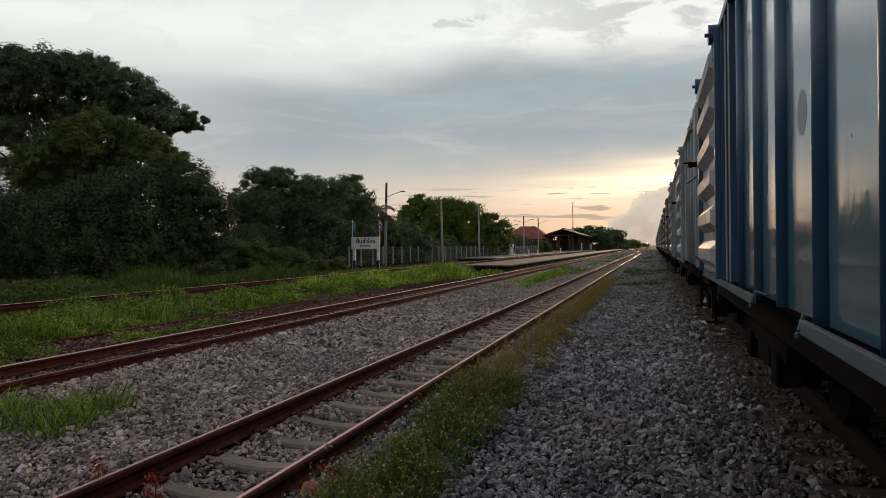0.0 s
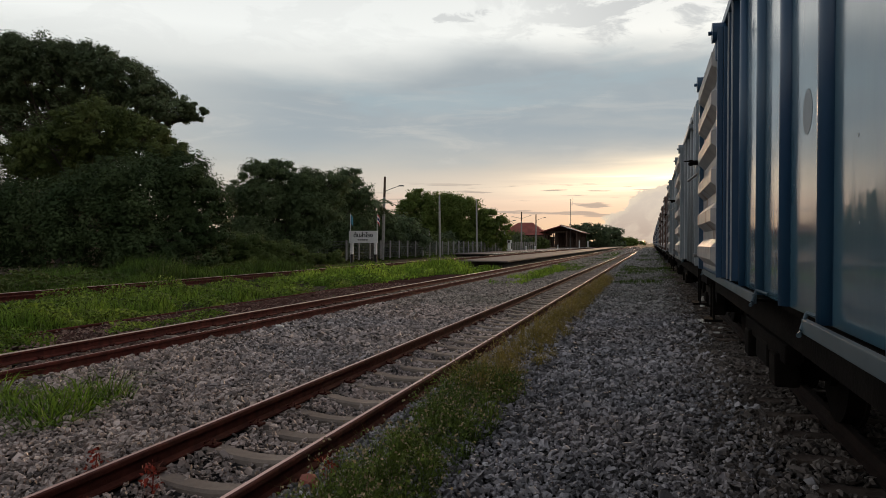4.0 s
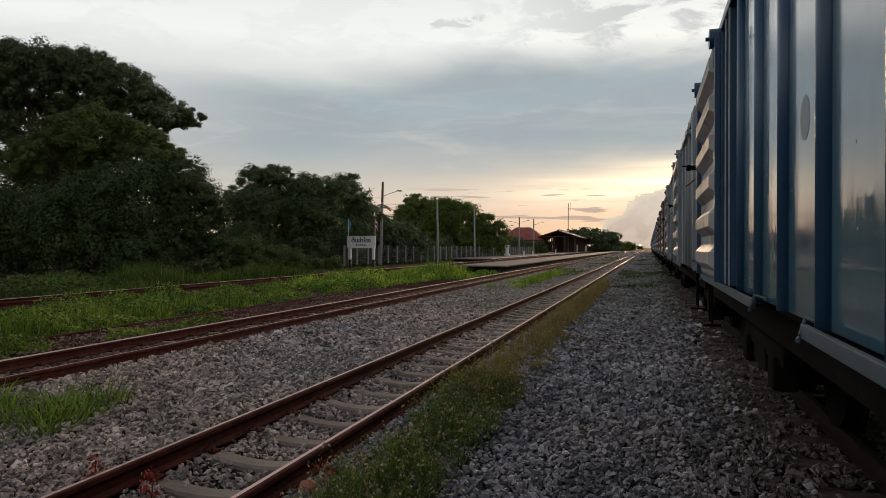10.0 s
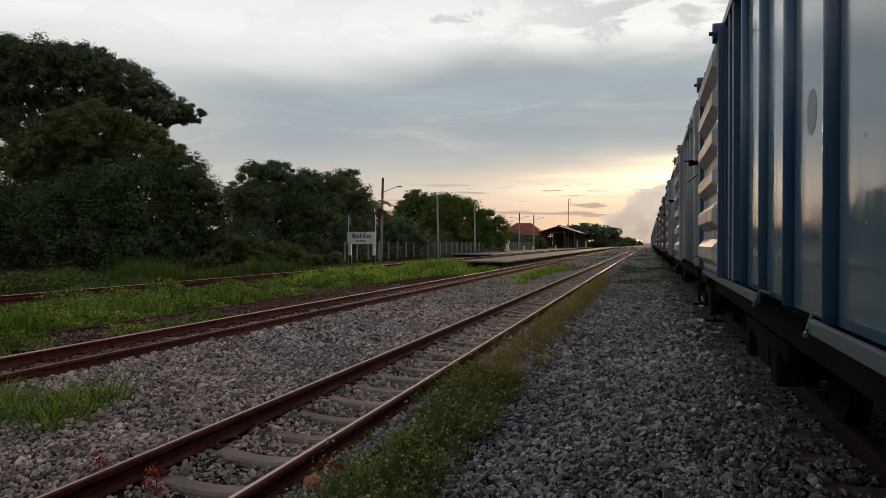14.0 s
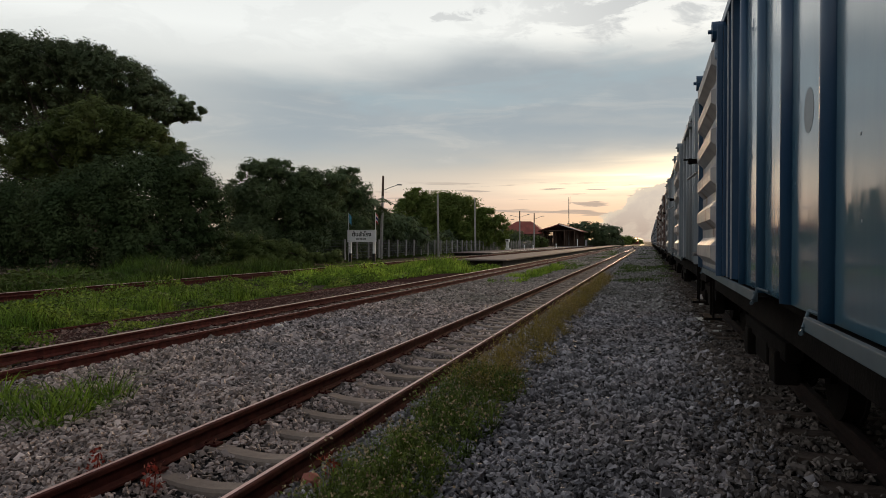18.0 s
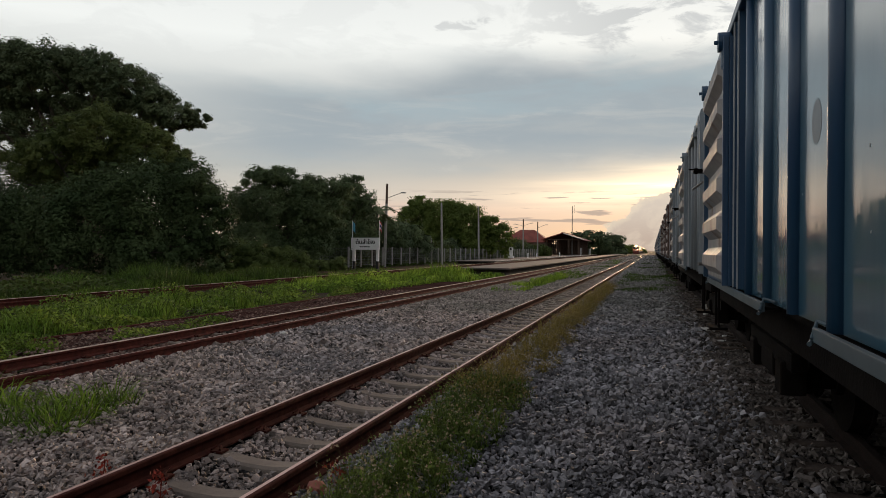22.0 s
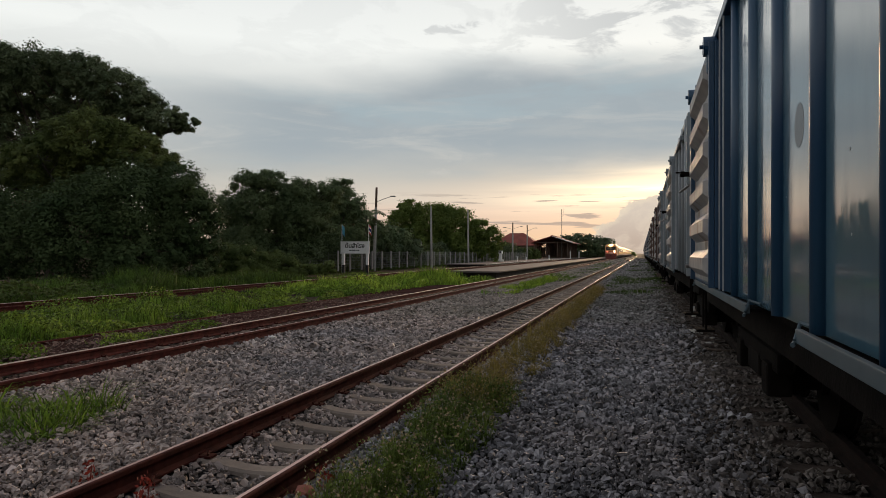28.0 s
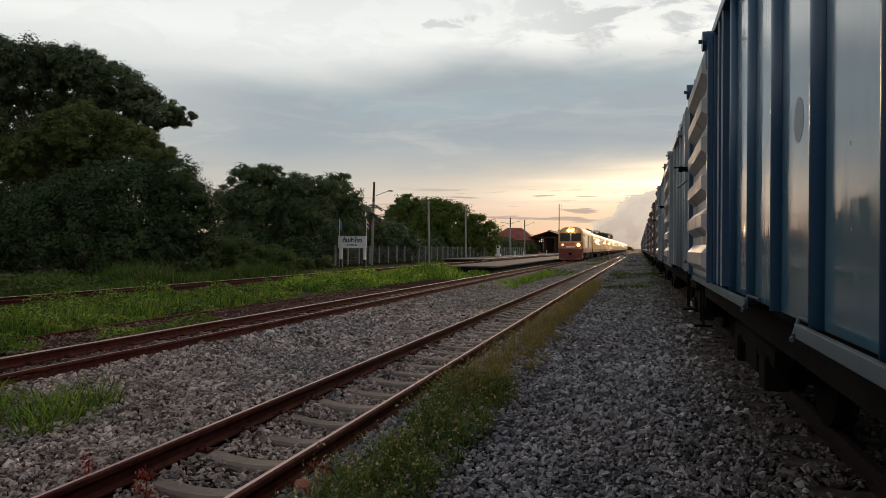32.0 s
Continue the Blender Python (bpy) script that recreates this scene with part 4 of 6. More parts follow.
tree("broadleaf_tree", "olive-green leafy tree behind the platform fence", "tree", (-32.5, 104.0, -0.4),
     [(-34.6, 102.7, 6.3, 2.6, 3.3), (-31.2, 103.8, 5.6, 3.6, 3.7), (-36.6, 103.0, 5.2, 2.2, 2.6), (-35.8, 103.0, 8.2, 1.5, 1.1), (-29.6, 104.5, 7.6, 1.8, 1.4), (-33.0, 102.5, 2.4, 4.0, 2.6), (-34.0, 103.0, 8.0, 2.0, 1.7)], 55000, 0.14, LEAF_OLIVE, 7, 0.2, 80, 0.18)
tree("broadleaf_tree", "olive-green leafy tree behind the platform fence", "tree", (-27.6, 106.5, -0.4),
     [(-27.9, 105.4, 4.6, 3.6, 4.2), (-25.2, 107.5, 3.7, 2.2, 3.6), (-28.5, 105.0, 2.2, 3.8, 2.4), (-29.3, 105.5, 7.0, 2.4, 1.8), (-24.4, 109.0, 5.2, 2.0, 2.0), (-22.9, 110.0, 3.0, 1.8, 2.8)], 52000, 0.14, LEAF_OLIVE, 8, 0.2, 80, 0.18)
tree("shrub", "tall dark bushes behind the lamp pole", "shrub", (-26.8, 67.5, -0.4),
     [(-26.2, 67.5, 3.2, 1.5, 1.6), (-27.8, 68.0, 2.6, 1.8, 2.0), (-26.0, 70.5, 2.4, 1.6, 1.7), (-25.9, 73.5, 2.6, 1.4, 1.6)], 26000, 0.11, LEAF_GREY_LIT, 14, 0.1, 50, 0.22)
tree("shrub", "dark bushes behind the wire fence", "shrub", (-28.6, 75.2, -0.4),
     [(-28.4, 75.1, 2.6, 2.4, 2.4), (-26.5, 75.6, 2.0, 2.6, 1.8), (-30.8, 74.3, 2.6, 1.9, 2.6)], 20000, 0.17, LEAF_DARK, 9, 0.1)
tree("broadleaf_tree", "dark distant trees beyond the station", "tree", (-21.0, 233.5, -0.5),
     [(-23.2, 233.0, 5.2, 3.3, 2.6), (-18.8, 234.3, 5.4, 4.4, 2.2), (-25.0, 232.5, 2.1, 5.6, 2.6)], 9000, 0.42, LEAF_DARK, 10, 0.3)
tree("broadleaf_tree", "dark distant tree beyond the station", "tree", (-13.5, 236.0, -0.5),
     [(-12.9, 236.1, 3.6, 4.4, 3.1)], 5000, 0.42, LEAF_DARK, 11, 0.3)
tree("broadleaf_tree", "faint distant trees along the line", "tree", (-13.3, 434.0, -0.6),
     [(-13.3, 434.1, 1.6, 8.1, 2.7), (-5.2, 446.5, 1.3, 1.5, 1.7)], 5000, 0.6, LEAF_OLIVE, 12, 0.3)

tree("shrub", "low dark distant scrub beside the line", "shrub", (-17.0, 244.0, -0.4),
     [(-24.0 + 3.4 * k, 243.0 + k, 0.9, 2.6, 1.7) for k in range(5)], 9000, 0.40, LEAF_DARK, 13, 0.1, 40, 0.2)
for k in range(14):
    y = 61.0 + k * 8.0
    tree("shrub", "dark scrub hedge behind the wire fence", "shrub", (-28.4 - 0.12 * k, y, -0.4),
         [(-28.6 - 0.12 * k, y - 2.0, 1.2 if k < 7 else 1.8, 2.3, 1.5 + 0.25 * (k % 3) + 0.6 * (k > 6)), (-28.2 - 0.12 * k, y + 2.2, 1.0 if k < 7 else 1.7, 2.2, 1.4 if k < 7 else 2.0)], 8000, 0.13, LEAF_DARK if k % 2 else LEAF_MID, 50 + k, 0.07, 40, 0.22, "hedge")


# ---- station: platforms, fence, sign, poles, buildings ----
DARK_WALL = surf("stained_platform_wall", (0.035, 0.030, 0.026), (0.07, 0.06, 0.052), 3, 0.9, bump=0.3)
WOOD_DARK = surf("dark_brown_timber", (0.06, 0.035, 0.025), (0.10, 0.06, 0.04), 5, 0.7)
WALL_CREAM = surf("brown_station_wall", (0.14, 0.10, 0.075), (0.20, 0.15, 0.11), 3, 0.8)


def platform(name, label, x0, x1, y0, y1, top):
    th = thing(name, label, "platform", kind="structure")
    part("wall", boxed(x0 + 0.3, x1 - 0.38, y0 + 0.6, y1, -0.6, top - 0.10), DARK_WALL, th, "dark stained platform wall")
    n = int((y1 - y0) / 6)
    st = (y1 - y0) / n
    slab = mesh_of("slab", boxed(x0, x1, 0.004, st - 0.004, top - 0.10, top, bevel=0.012), PLATFORM)
    for i in range(n):
        part("slab", slab, None, th, at=pose(0, y0 + i * st, 0))
    edge = mesh_of("edge_stone", boxed(x1 - 0.34, x1 - 0.04, 0.01, st - 0.01, top + 0.001, top + 0.006), WHITE)
    if name == "platform_station":
        for i in range(n):
            part("edge_stripe", edge, None, th, at=pose(0, y0 + i * st, 0))
    return th


platform("platform_island", "low concrete island platform beside the main track", -12.2, -8.8, 45.0, 260, 0.27)
platform("platform_station", "low station platform behind the far track", -23.6, -18.2, 84.0, 270, 0.08)


def lettering(words, size):
    """Flat letters of the built-in font, as a mesh centred on x."""
    curve = bpy.data.curves.new("lettering", "FONT")
    curve.body, curve.size, curve.align_x, curve.extrude, curve.offset = words, size, "CENTER", 0.004, 0.005
    ob = new("lettering", curve)
    graph = bpy.context.evaluated_depsgraph_get()
    me = bpy.data.meshes.new_from_object(ob.evaluated_get(graph))
    bpy.data.objects.remove(ob)
    bpy.data.curves.remove(curve)
    bm = bmesh.new()
    for k in range(3):      # three passes side by side for a bold stroke
        n = len(bm.verts)
        bm.from_mesh(me)
        bm.verts.ensure_lookup_table()
        bmesh.ops.translate(bm, verts=bm.verts[n:], vec=((k - 1) * 0.013, 0, k * 0.0008))
    bpy.data.meshes.remove(me)
    return mesh_of("lettering", bm, BLACK)


def station_sign():
    th = thing("station_sign", "white station name board on two black-footed posts", "station sign", at=pose(-23.2, 55.0, -0.30))
    part("board", boxed(-1.30, 1.30, -0.05, 0.05, 1.72, 2.66, bevel=0.012), WHITE, th)
    for s in (-1, 1):
        p = part("post", boxed(s * 1.08 - 0.10, s * 1.08 + 0.10, -0.10 + 0.11, 0.10 + 0.11, 0.0, 2.62, bevel=0.01), WHITE, th, "white square post")
        part("foot_band", boxed(s * 1.08 - 0.105, s * 1.08 + 0.105, 0.005, 0.215, 0.0, 0.72), BLACK, p, "black painted foot")
    part("lettering", lettering("ต้นสำโรง", 0.50), None, th, "black station name in Thai letters", pose(0, -0.052, 2.17, 90, 0, 0))
    x = -0.50
    for w in (0.18, 0.12, 0.2, 0.14, 0.16):
        part("lettering_bar", boxed(x, x + w - 0.02, -0.062, -0.049, 1.89, 1.99), BLACK, th)
        x += w + 0.03
    # frame of the board
    for a in ((-1.32, 1.32, 2.66, 2.70), (-1.32, 1.32, 1.68, 1.72)):
        part("frame_strip", boxed(a[0], a[1], -0.07, 0.06, a[2], a[3]), WHITE, th)


station_sign()


def hung_flag(bm, bands, drop, fly, seed, z_top):
    """A slack flag in folded vertical strips; bands give its material from the hoist's top down."""
    n, m = 8, len(bands) * 2
    grid = []
    for i in range(n + 1):
        u = i / n
        row = []
        for j in range(m + 1):
            t = j / m
            row.append(bm.verts.new((u * fly * 0.55, math.sin(u * 9 + seed) * 0.07 * u, z_top - t * drop - u * u * fly * 0.75)))
        grid.append(row)
    for i in range(n):
        for j in range(m):
            f = bm.faces.new((grid[i][j], grid[i + 1][j], grid[i + 1][j + 1], grid[i][j + 1]))
            f.material_index = bands[j // 2]
    bmesh.ops.solidify(bm, geom=bm.faces[:], thickness=0.006)
    return bm


def flag(x, y, label, mats, bands, drop, seed):
    th = thing("flag", label, "flag", at=pose(x, y, -0.30))
    part("pole", rodded((0, 0, 0), (0, 0, 4.17), 0.025, 8), WHITE, th)
    part("cloth", hung_flag(bmesh.new(), bands, drop, 0.5, seed, 4.10), mats, th)


SKY_CLOTH = surf("light_blue_flag_cloth", (0.12, 0.38, 0.52), (0.16, 0.45, 0.58), 6, 0.8)
RED_CLOTH = surf("red_flag_cloth", (0.50, 0.03, 0.04), (0.58, 0.05, 0.06), 6, 0.8)
WHITE_CLOTH = surf("white_flag_cloth", (0.70, 0.70, 0.70), (0.76, 0.76, 0.76), 6, 0.8)
NAVY_CLOTH = surf("navy_flag_cloth", (0.02, 0.03, 0.14), (0.03, 0.04, 0.18), 6, 0.8)
flag(-24.55, 55.35, "light blue flag hanging from a thin white pole", [SKY_CLOTH], [0, 0, 0], 0.75, 1.0)
flag(-22.10, 55.35, "red, white and blue striped flag on a pole", [RED_CLOTH, WHITE_CLOTH, NAVY_CLOTH], [0, 1, 2, 2, 1, 0], 0.70, 2.3)


def fence():
    th = thing("wire_fence", "long wire mesh fence on pale concrete posts", "fence", kind="structure", at=pose(-24.3, 54.0, -0.1))
    post = mesh_of("fence_post", boxed(-0.06, 0.06, -0.06, 0.06, 0.0, 1.72, bevel=0.012), POLE)
    step, n = 2.6, 40
    bm = bmesh.new()
    for i in range(7):
        rod(bm, (0, 0, 0.15 + i * 0.24), (0, step, 0.15 + i * 0.24), 0.008, 4)
    for i in range(1, 12):
        rod(bm, (0, i * step / 12, 0.12), (0, i * step / 12, 1.62), 0.006, 4)
    mesh = mesh_of("wire_mesh", bm, GALV)
    for i in range(n):
        part("fence_post", post, None, th, at=pose(-0.012 * i, i * step, 0))
        part("wire_mesh", mesh, None, th, at=pose(-0.012 * i, i * step, 0))
    back = thing("wire_fence", "short wire mesh fence return behind the sign", "fence", kind="structure", at=pose(-24.3, 54.0, -0.1, 0, 0, 90))
    for i in range(1):
        part("fence_post", post, None, back, at=pose(0, 2.6, 0))
        part("wire_mesh", mesh, None, back, at=pose(0, 0, 0))


fence()


def lamp_pole(x, y, h, label, arms=(), r=0.13, dark_top=True, lean=0.0):
    th = thing("lamp_pole", label, "lamp pole", "poles along the platform", at=pose(x, y, 0.0, 0, lean, 0))
    part("pole", rodded((0, 0, -0.3), (0, 0, h * 0.75), r, 10, r * 0.85), POLE, th, "tapered concrete pole")
    part("pole_top", rodded((0, 0, h * 0.75), (0, 0, h), r * 0.8, 10, r * 0.7), WOOD_DARK if dark_top else POLE, th)
    for dx, dz in arms:
        z = h - 1.45
        bm = rodded((0, 0, z), (dx * 0.5, 0, z + dz * 0.55), 0.03, 8)
        rod(bm, (dx * 0.5, 0, z + dz * 0.55), (dx, 0, z + dz), 0.03, 8)
        a = part("lamp_arm", bm, GALV, th)
        part("lamp_head", boxed(min(dx, dx * 1.32), max(dx, dx * 1.32), -0.11, 0.11, z + dz - 0.03, z + dz + 0.09, bevel=0.03), GALV, a, "grey street lamp head")
    return th


lamp_pole(-25.3, 64.8, 7.9, "tall concrete pole with one street lamp arm", ((1.5, 0.55),), 0.15, lean=1.6)
lamp_pole(-23.0, 76.8, 6.8, "plain concrete pole behind the fence", (), 0.13, False, -0.8)
lamp_pole(-24.9, 78.8, 2.8, "short thin post by the fence", (), 0.07, False)
lamp_pole(-23.7, 97.4, 7.6, "plain concrete pole behind the fence", (), 0.13, False, -0.8)
lamp_pole(-24.9, 123.0, 6.2, "concrete pole with a lamp arm over the fence", ((1.5, 0.6),), 0.13, False)
lamp_pole(-26.5, 148.7, 8.0, "dark pole with two lamp arms by the station", ((1.6, 0.6), (-1.6, 0.4)), 0.17)
lamp_pole(-25.9, 164.5, 8.1, "dark pole with one lamp arm by the station", ((1.8, 0.7),), 0.17)


def radio_mast():
    th = thing("radio_mast", "thin lattice radio mast behind the station", "mast", at=pose(-22.6, 208, -0.2))
    h, w = 14.6, 0.16
    for a, b in ((-w, -w), (w, -w), (0, w)):
        part("leg", rodded((a, b, 0), (a * 0.5, b * 0.5, h), 0.035, 6), GALV, th)
    bm = bmesh.new()
    for i in range(24):
        z, q = i * h / 24, w * (1 - i / 48)
        rod(bm, (-q, -q, z), (q, -q, z + h / 24), 0.018, 4)
        rod(bm, (q, -q, z), (0, q, z + h / 24), 0.018, 4)
    part("bracing", bm, GALV, th)
    part("aerial", rodded((0.6, 0, h * 0.86), (0.6, 0, h * 1.02), 0.03, 6), GALV, th)
    part("aerial_arm", rodded((0, 0, h * 0.88), (0.6, 0, h * 0.88), 0.025, 6), GALV, th)


radio_mast()


def roof_slab(x0, x1, y0, y1, eave, ridge, over, thick=0.18, gable=True):
    """A pitched roof whose ridge runs along y."""
    bm = bmesh.new()
    xm = (x0 + x1) / 2
    prof = [(x0 - over, eave - 0.3 * over), (xm, ridge), (x1 + over, eave - 0.3 * over), (x1 + over, eave - 0.3 * over - thick), (xm, ridge - thick), (x0 - over, eave - 0.3 * over - thick)]
    return extrude_y(bm, prof, y0 - over, y1 + over)


def canopy():
    """Open-sided platform shelter with a pitched tiled roof."""
    th = thing("platform_canopy", "open platform shelter with a dark pitched roof on posts", "station canopy", at=pose(-24.5, 200, 0.12))
    part("roof", roof_slab(-5.2, 5.4, 0, 24, 4.5, 6.3, 0.7), ROOF_RED, th, "dark red-brown pitched roof")
    part("ridge_cap", boxed(-0.2, 0.4, -0.75, 24.75, 6.22, 6.42, bevel=0.03), ROOF_RED, th)
    for q in (-1, 1):
        part("barge_board", boxed(-0.1, 0.1, -0.82, -0.74, 0, 6.05, bevel=0.01), WHITE if q > 0 else ROOF_RED, th, "barge board of the gable",
             at=pose(0.1 + q * 3.0, 0, 5.25, 0, 0, 0) @ pose(0, 0, 0, 0, q * 107, 0) @ pose(0, 0, -3.0))
    for y in np.arange(0.3, 24, 3.9):
        for x in (-4.6, -1.6, 1.6, 4.4):
            part("post", boxed(x - 0.11, x + 0.11, y - 0.11, y + 0.11, 0, 4.62, bevel=0.01), WOOD_DARK, th)
        part("tie_beam", boxed(-5.0, 5.2, y - 0.08, y + 0.08, 4.3, 4.5), WOOD_DARK, th)
    part("back_wall", boxed(-5.0, -4.75, 3, 23, 0, 3.2), WALL_CREAM, th)
    # Dark end sheets added to stand for the shade inside the shelter.
    part("end_wall", boxed(-4.7, 5.0, 23.5, 23.7, 0, 4.3), WOOD_DARK, th, "dark end wall added as the shelter's shaded inside")
    part("gable_boards", extrude_y(bmesh.new(), [(-4.9, 4.45), (0.1, 6.1), (5.1, 4.45)], 23.4, 23.6), WOOD_DARK, th)
    for y in (5.0, 9.0, 14.0):
        part("bench", box(boxed(-3.2, -1.9, y, y + 1.8, 0.40, 0.46, bevel=0.01), -3.1, -2.0, y + 0.2, y + 1.6, 0, 0.40), WOOD_DARK, th)


canopy()


def red_roof_house(x, y, w, d, eave, ridge, label):
    th = thing("station_building", label, "building", at=pose(x, y, -0.3))
    part("wall", boxed(-w / 2, w / 2, 0, d, 0, eave), WALL_CREAM, th, "weathered brown timber wall")
    bm = bmesh.new()
    o = 0.9
    c = [bm.verts.new(p) for p in ((-w / 2 - o, -o, eave - 0.2), (w / 2 + o, -o, eave - 0.2), (w / 2 + o, d + o, eave - 0.2), (-w / 2 - o, d + o, eave - 0.2))]
    r0, r1 = bm.verts.new((-w * 0.16, d / 2, ridge)), bm.verts.new((w * 0.16, d / 2, ridge))
    for f in ((c[0], c[1], r1, r0), (c[1], c[2], r1), (c[2], c[3], r0, r1), (c[3], c[0], r0), (c[3], c[2], c[1], c[0])):
        bm.faces.new(f)
    bmesh.ops.recalc_face_normals(bm, faces=bm.faces[:])
    part("roof", bm, ROOF_RED, th, "dull red hipped tile roof")
    for i in range(3):
        xx = -w / 2 + w * (i + 0.5) / 3
        wn = part("window", boxed(xx - 0.6, xx + 0.6, -0.03, 0.02, 1.1, 2.4), BLACK, th, "dark window")
        part("window_frame", boxed(xx - 0.68, xx + 0.68, -0.06, -0.031, 1.02, 1.1), WOOD_DARK, wn)
    return th


red_roof_house(-36.2, 205, 13.4, 10, 4.2, 7.8, "station building with a dull red hipped roof")
red_roof_house(-50.0, 44, 9.0, 12, 4.6, 7.0, "house with a red roof glimpsed through the trees")


def pedestal():
    th = thing("signal_pedestal", "white pedestal with a small lantern box by the platform", "pedestal", at=pose(-21.6, 110.4, 0.12))
    part("base", boxed(-0.42, 0.42, -0.4, 0.4, 0, 0.32, bevel=0.02), WHITE, th)
    part("column", boxed(-0.22, 0.22, -0.2, 0.2, 0.32, 1.25, bevel=0.02), WHITE, th)
    part("box", boxed(-0.32, 0.32, -0.28, 0.28, 1.25, 1.72, bevel=0.03), WHITE, th)
    part("opening", boxed(-0.14, 0.14, -0.285, -0.24, 1.33, 1.62), BLACK, th)


pedestal()


def white_post(x, y, h):
    th = thing("platform_post", "small white marker post on the platform", "post", "white marker posts", at=pose(x, y, 0.12))
    part("post", boxed(-0.09, 0.09, -0.09, 0.09, 0, h, bevel=0.015), WHITE, th)
    part("cap", boxed(-0.13, 0.13, -0.13, 0.13, h, h + 0.08, bevel=0.015), WHITE, th)


for px, py, ph in ((-20.2, 118, 0.7), (-20.6, 130, 0.6), (-18.9, 196, 1.9), (-18.9, 222, 1.8), (-18.9, 226, 1.8), (-18.9, 150, 0.8)):
    white_post(px, py, ph)


# ---- coconut palms among the trees ----
def palm(x, y, h, seed, label):
    rng = np.random.default_rng(seed)
    th = thing("coconut_palm", label, "palm tree", "palms", at=pose(x, y, -0.4))
    bm = bmesh.new()
    for i in range(6):
        rod(bm, (0.03 * i * i * 0.3, 0, h * i / 6), (0.03 * (i + 1) ** 2 * 0.3, 0, h * (i + 1) / 6), 0.16 - 0.01 * i, 9, 0.15 - 0.01 * i)
    part("trunk", bm, BARK, th)
    top = np.array([0.32, 0, h])
    for k in range(16):
        a, up = rng.uniform(0, 6.283), rng.uniform(-0.1, 1.1)
        d = np.array([math.cos(a), math.sin(a), 0])
        L = rng.uniform(2.0, 2.9)
        v, f = [], []
        n = 14
        s = np.cross(d, [0, 0, 1])
        for i in range(n + 1):
            t = i / n
            v.append(top + d * L * t + np.array([0, 0, L * (up * t - (0.5 + 0.5 * up) * t * t)]))
        for i in range(n):
            w = 0.62 * math.sin(math.pi * min(1, i / n * 0.92 + 0.08)) + 0.03
            for q in (-1, 1):
                f.append((i, i + 1, len(v)))
                v.append(v[i] + s * q * w + d * 0.24 + np.array([0, 0, -0.35 * w]))
        part("frond", arrays("frond", v, f, [LEAF_DARK]), None, th)


tree("shrub", "garden shrubs before the station building", "shrub", (-31.0, 190.0, -0.3),
     [(-33.5, 190.0, 1.6, 2.4, 1.7), (-30.0, 190.0, 1.4, 2.2, 1.6), (-27.5, 186.0, 1.2, 2.0, 1.3), (-30.5, 170.0, 1.4, 2.2, 1.5)], 6000, 0.3, LEAF_MID, 13, 0.1)
palm(-27.6, 57.5, 6.9, 1, "coconut palm rising behind the dark trees")
palm(-25.3, 62.0, 5.4, 2, "coconut palm behind the lamp pole")
palm(-27.2, 75.0, 4.0, 3, "young coconut palm with drooping fronds behind the fence")
palm(-29.0, 80.0, 4.4, 4, "young coconut palm with drooping fronds behind the fence")


# ---- the approaching train ----
TRAIN_RED = surf("dark_red_train_paint", (0.13, 0.022, 0.016), (0.19, 0.035, 0.025), 3, 0.4, c3=(0.09, 0.03, 0.025))
TRAIN_ORANGE = surf("orange_train_paint", (0.48, 0.125, 0.045), (0.56, 0.17, 0.06), 3, 0.35)
TRAIN_CREAM = surf("yellow_train_paint", (0.66, 0.33, 0.055), (0.74, 0.40, 0.08), 3, 0.6, spec=0.2)
# Pale colour put in for the sky mirrored by the foremost side panels.
LOCO_SKY_SHEEN = surf("sky_sheen_locomotive_panel", (0.70, 0.58, 0.42), (0.78, 0.66, 0.50), 3, 0.4)
LOCO_CREAM = surf("cream_locomotive_paint", (0.56, 0.30, 0.10), (0.64, 0.37, 0.14), 3, 0.5)
TRAIN_ROOF = surf("pale_grey_train_roof", (0.36, 0.30, 0.25), (0.44, 0.38, 0.32), 3, 0.4)
TRAIN_GLASS = surf("dark_train_glass", (0.02, 0.022, 0.025), (0.03, 0.03, 0.03), 2, 0.22, spec=0.4)
LAMP_WARM = glow_mat("lit_headlight", (1.0, 0.62, 0.28), 220)
LAMP_SIDE = glow_mat("lit_marker_light", (1.0, 0.62, 0.30), 120)
LAMP_RED = glow_mat("lit_red_marker_light", (1.0, 0.16, 0.08), 5)
T_HALF = 1.40


def hull(y0, y1, z0, z1, top, nose=0.0, half=T_HALF):
    """Car body: upright sides, rounded roof; nose pulls the front end in."""
    prof = [(-half, z0), (-half, z1)]
    for i in range(1, 8):
        a = math.pi * (1 - i / 8)
        prof.append((math.cos(a) * half, z1 + math.sin(a) ** 0.8 * (top - z1)))
    prof += [(half, z1), (half, z0)]
    bm = bmesh.new()
    ys = [(y0, 0.90), (y0 + nose, 1.0), (y1, 1.0)] if nose else [(y0, 1.0), (y1, 1.0)]
    rows = [[bm.verts.new((x * s, y, z0 + (z - z0) * (0.5 + 0.5 * s))) for x, z in prof] for y, s in ys]
    n = len(prof)
    for a, b in zip(rows, rows[1:]):
        for i in range(n):
            bm.faces.new((a[i], b[i], b[(i + 1) % n], a[(i + 1) % n]))
    bm.faces.new(rows[0])
    bm.faces.new(list(reversed(rows[-1])))
    bmesh.ops.recalc_face_normals(bm, faces=bm.faces[:])
    return bm


TRAIN_WHEEL = wheel_mesh()


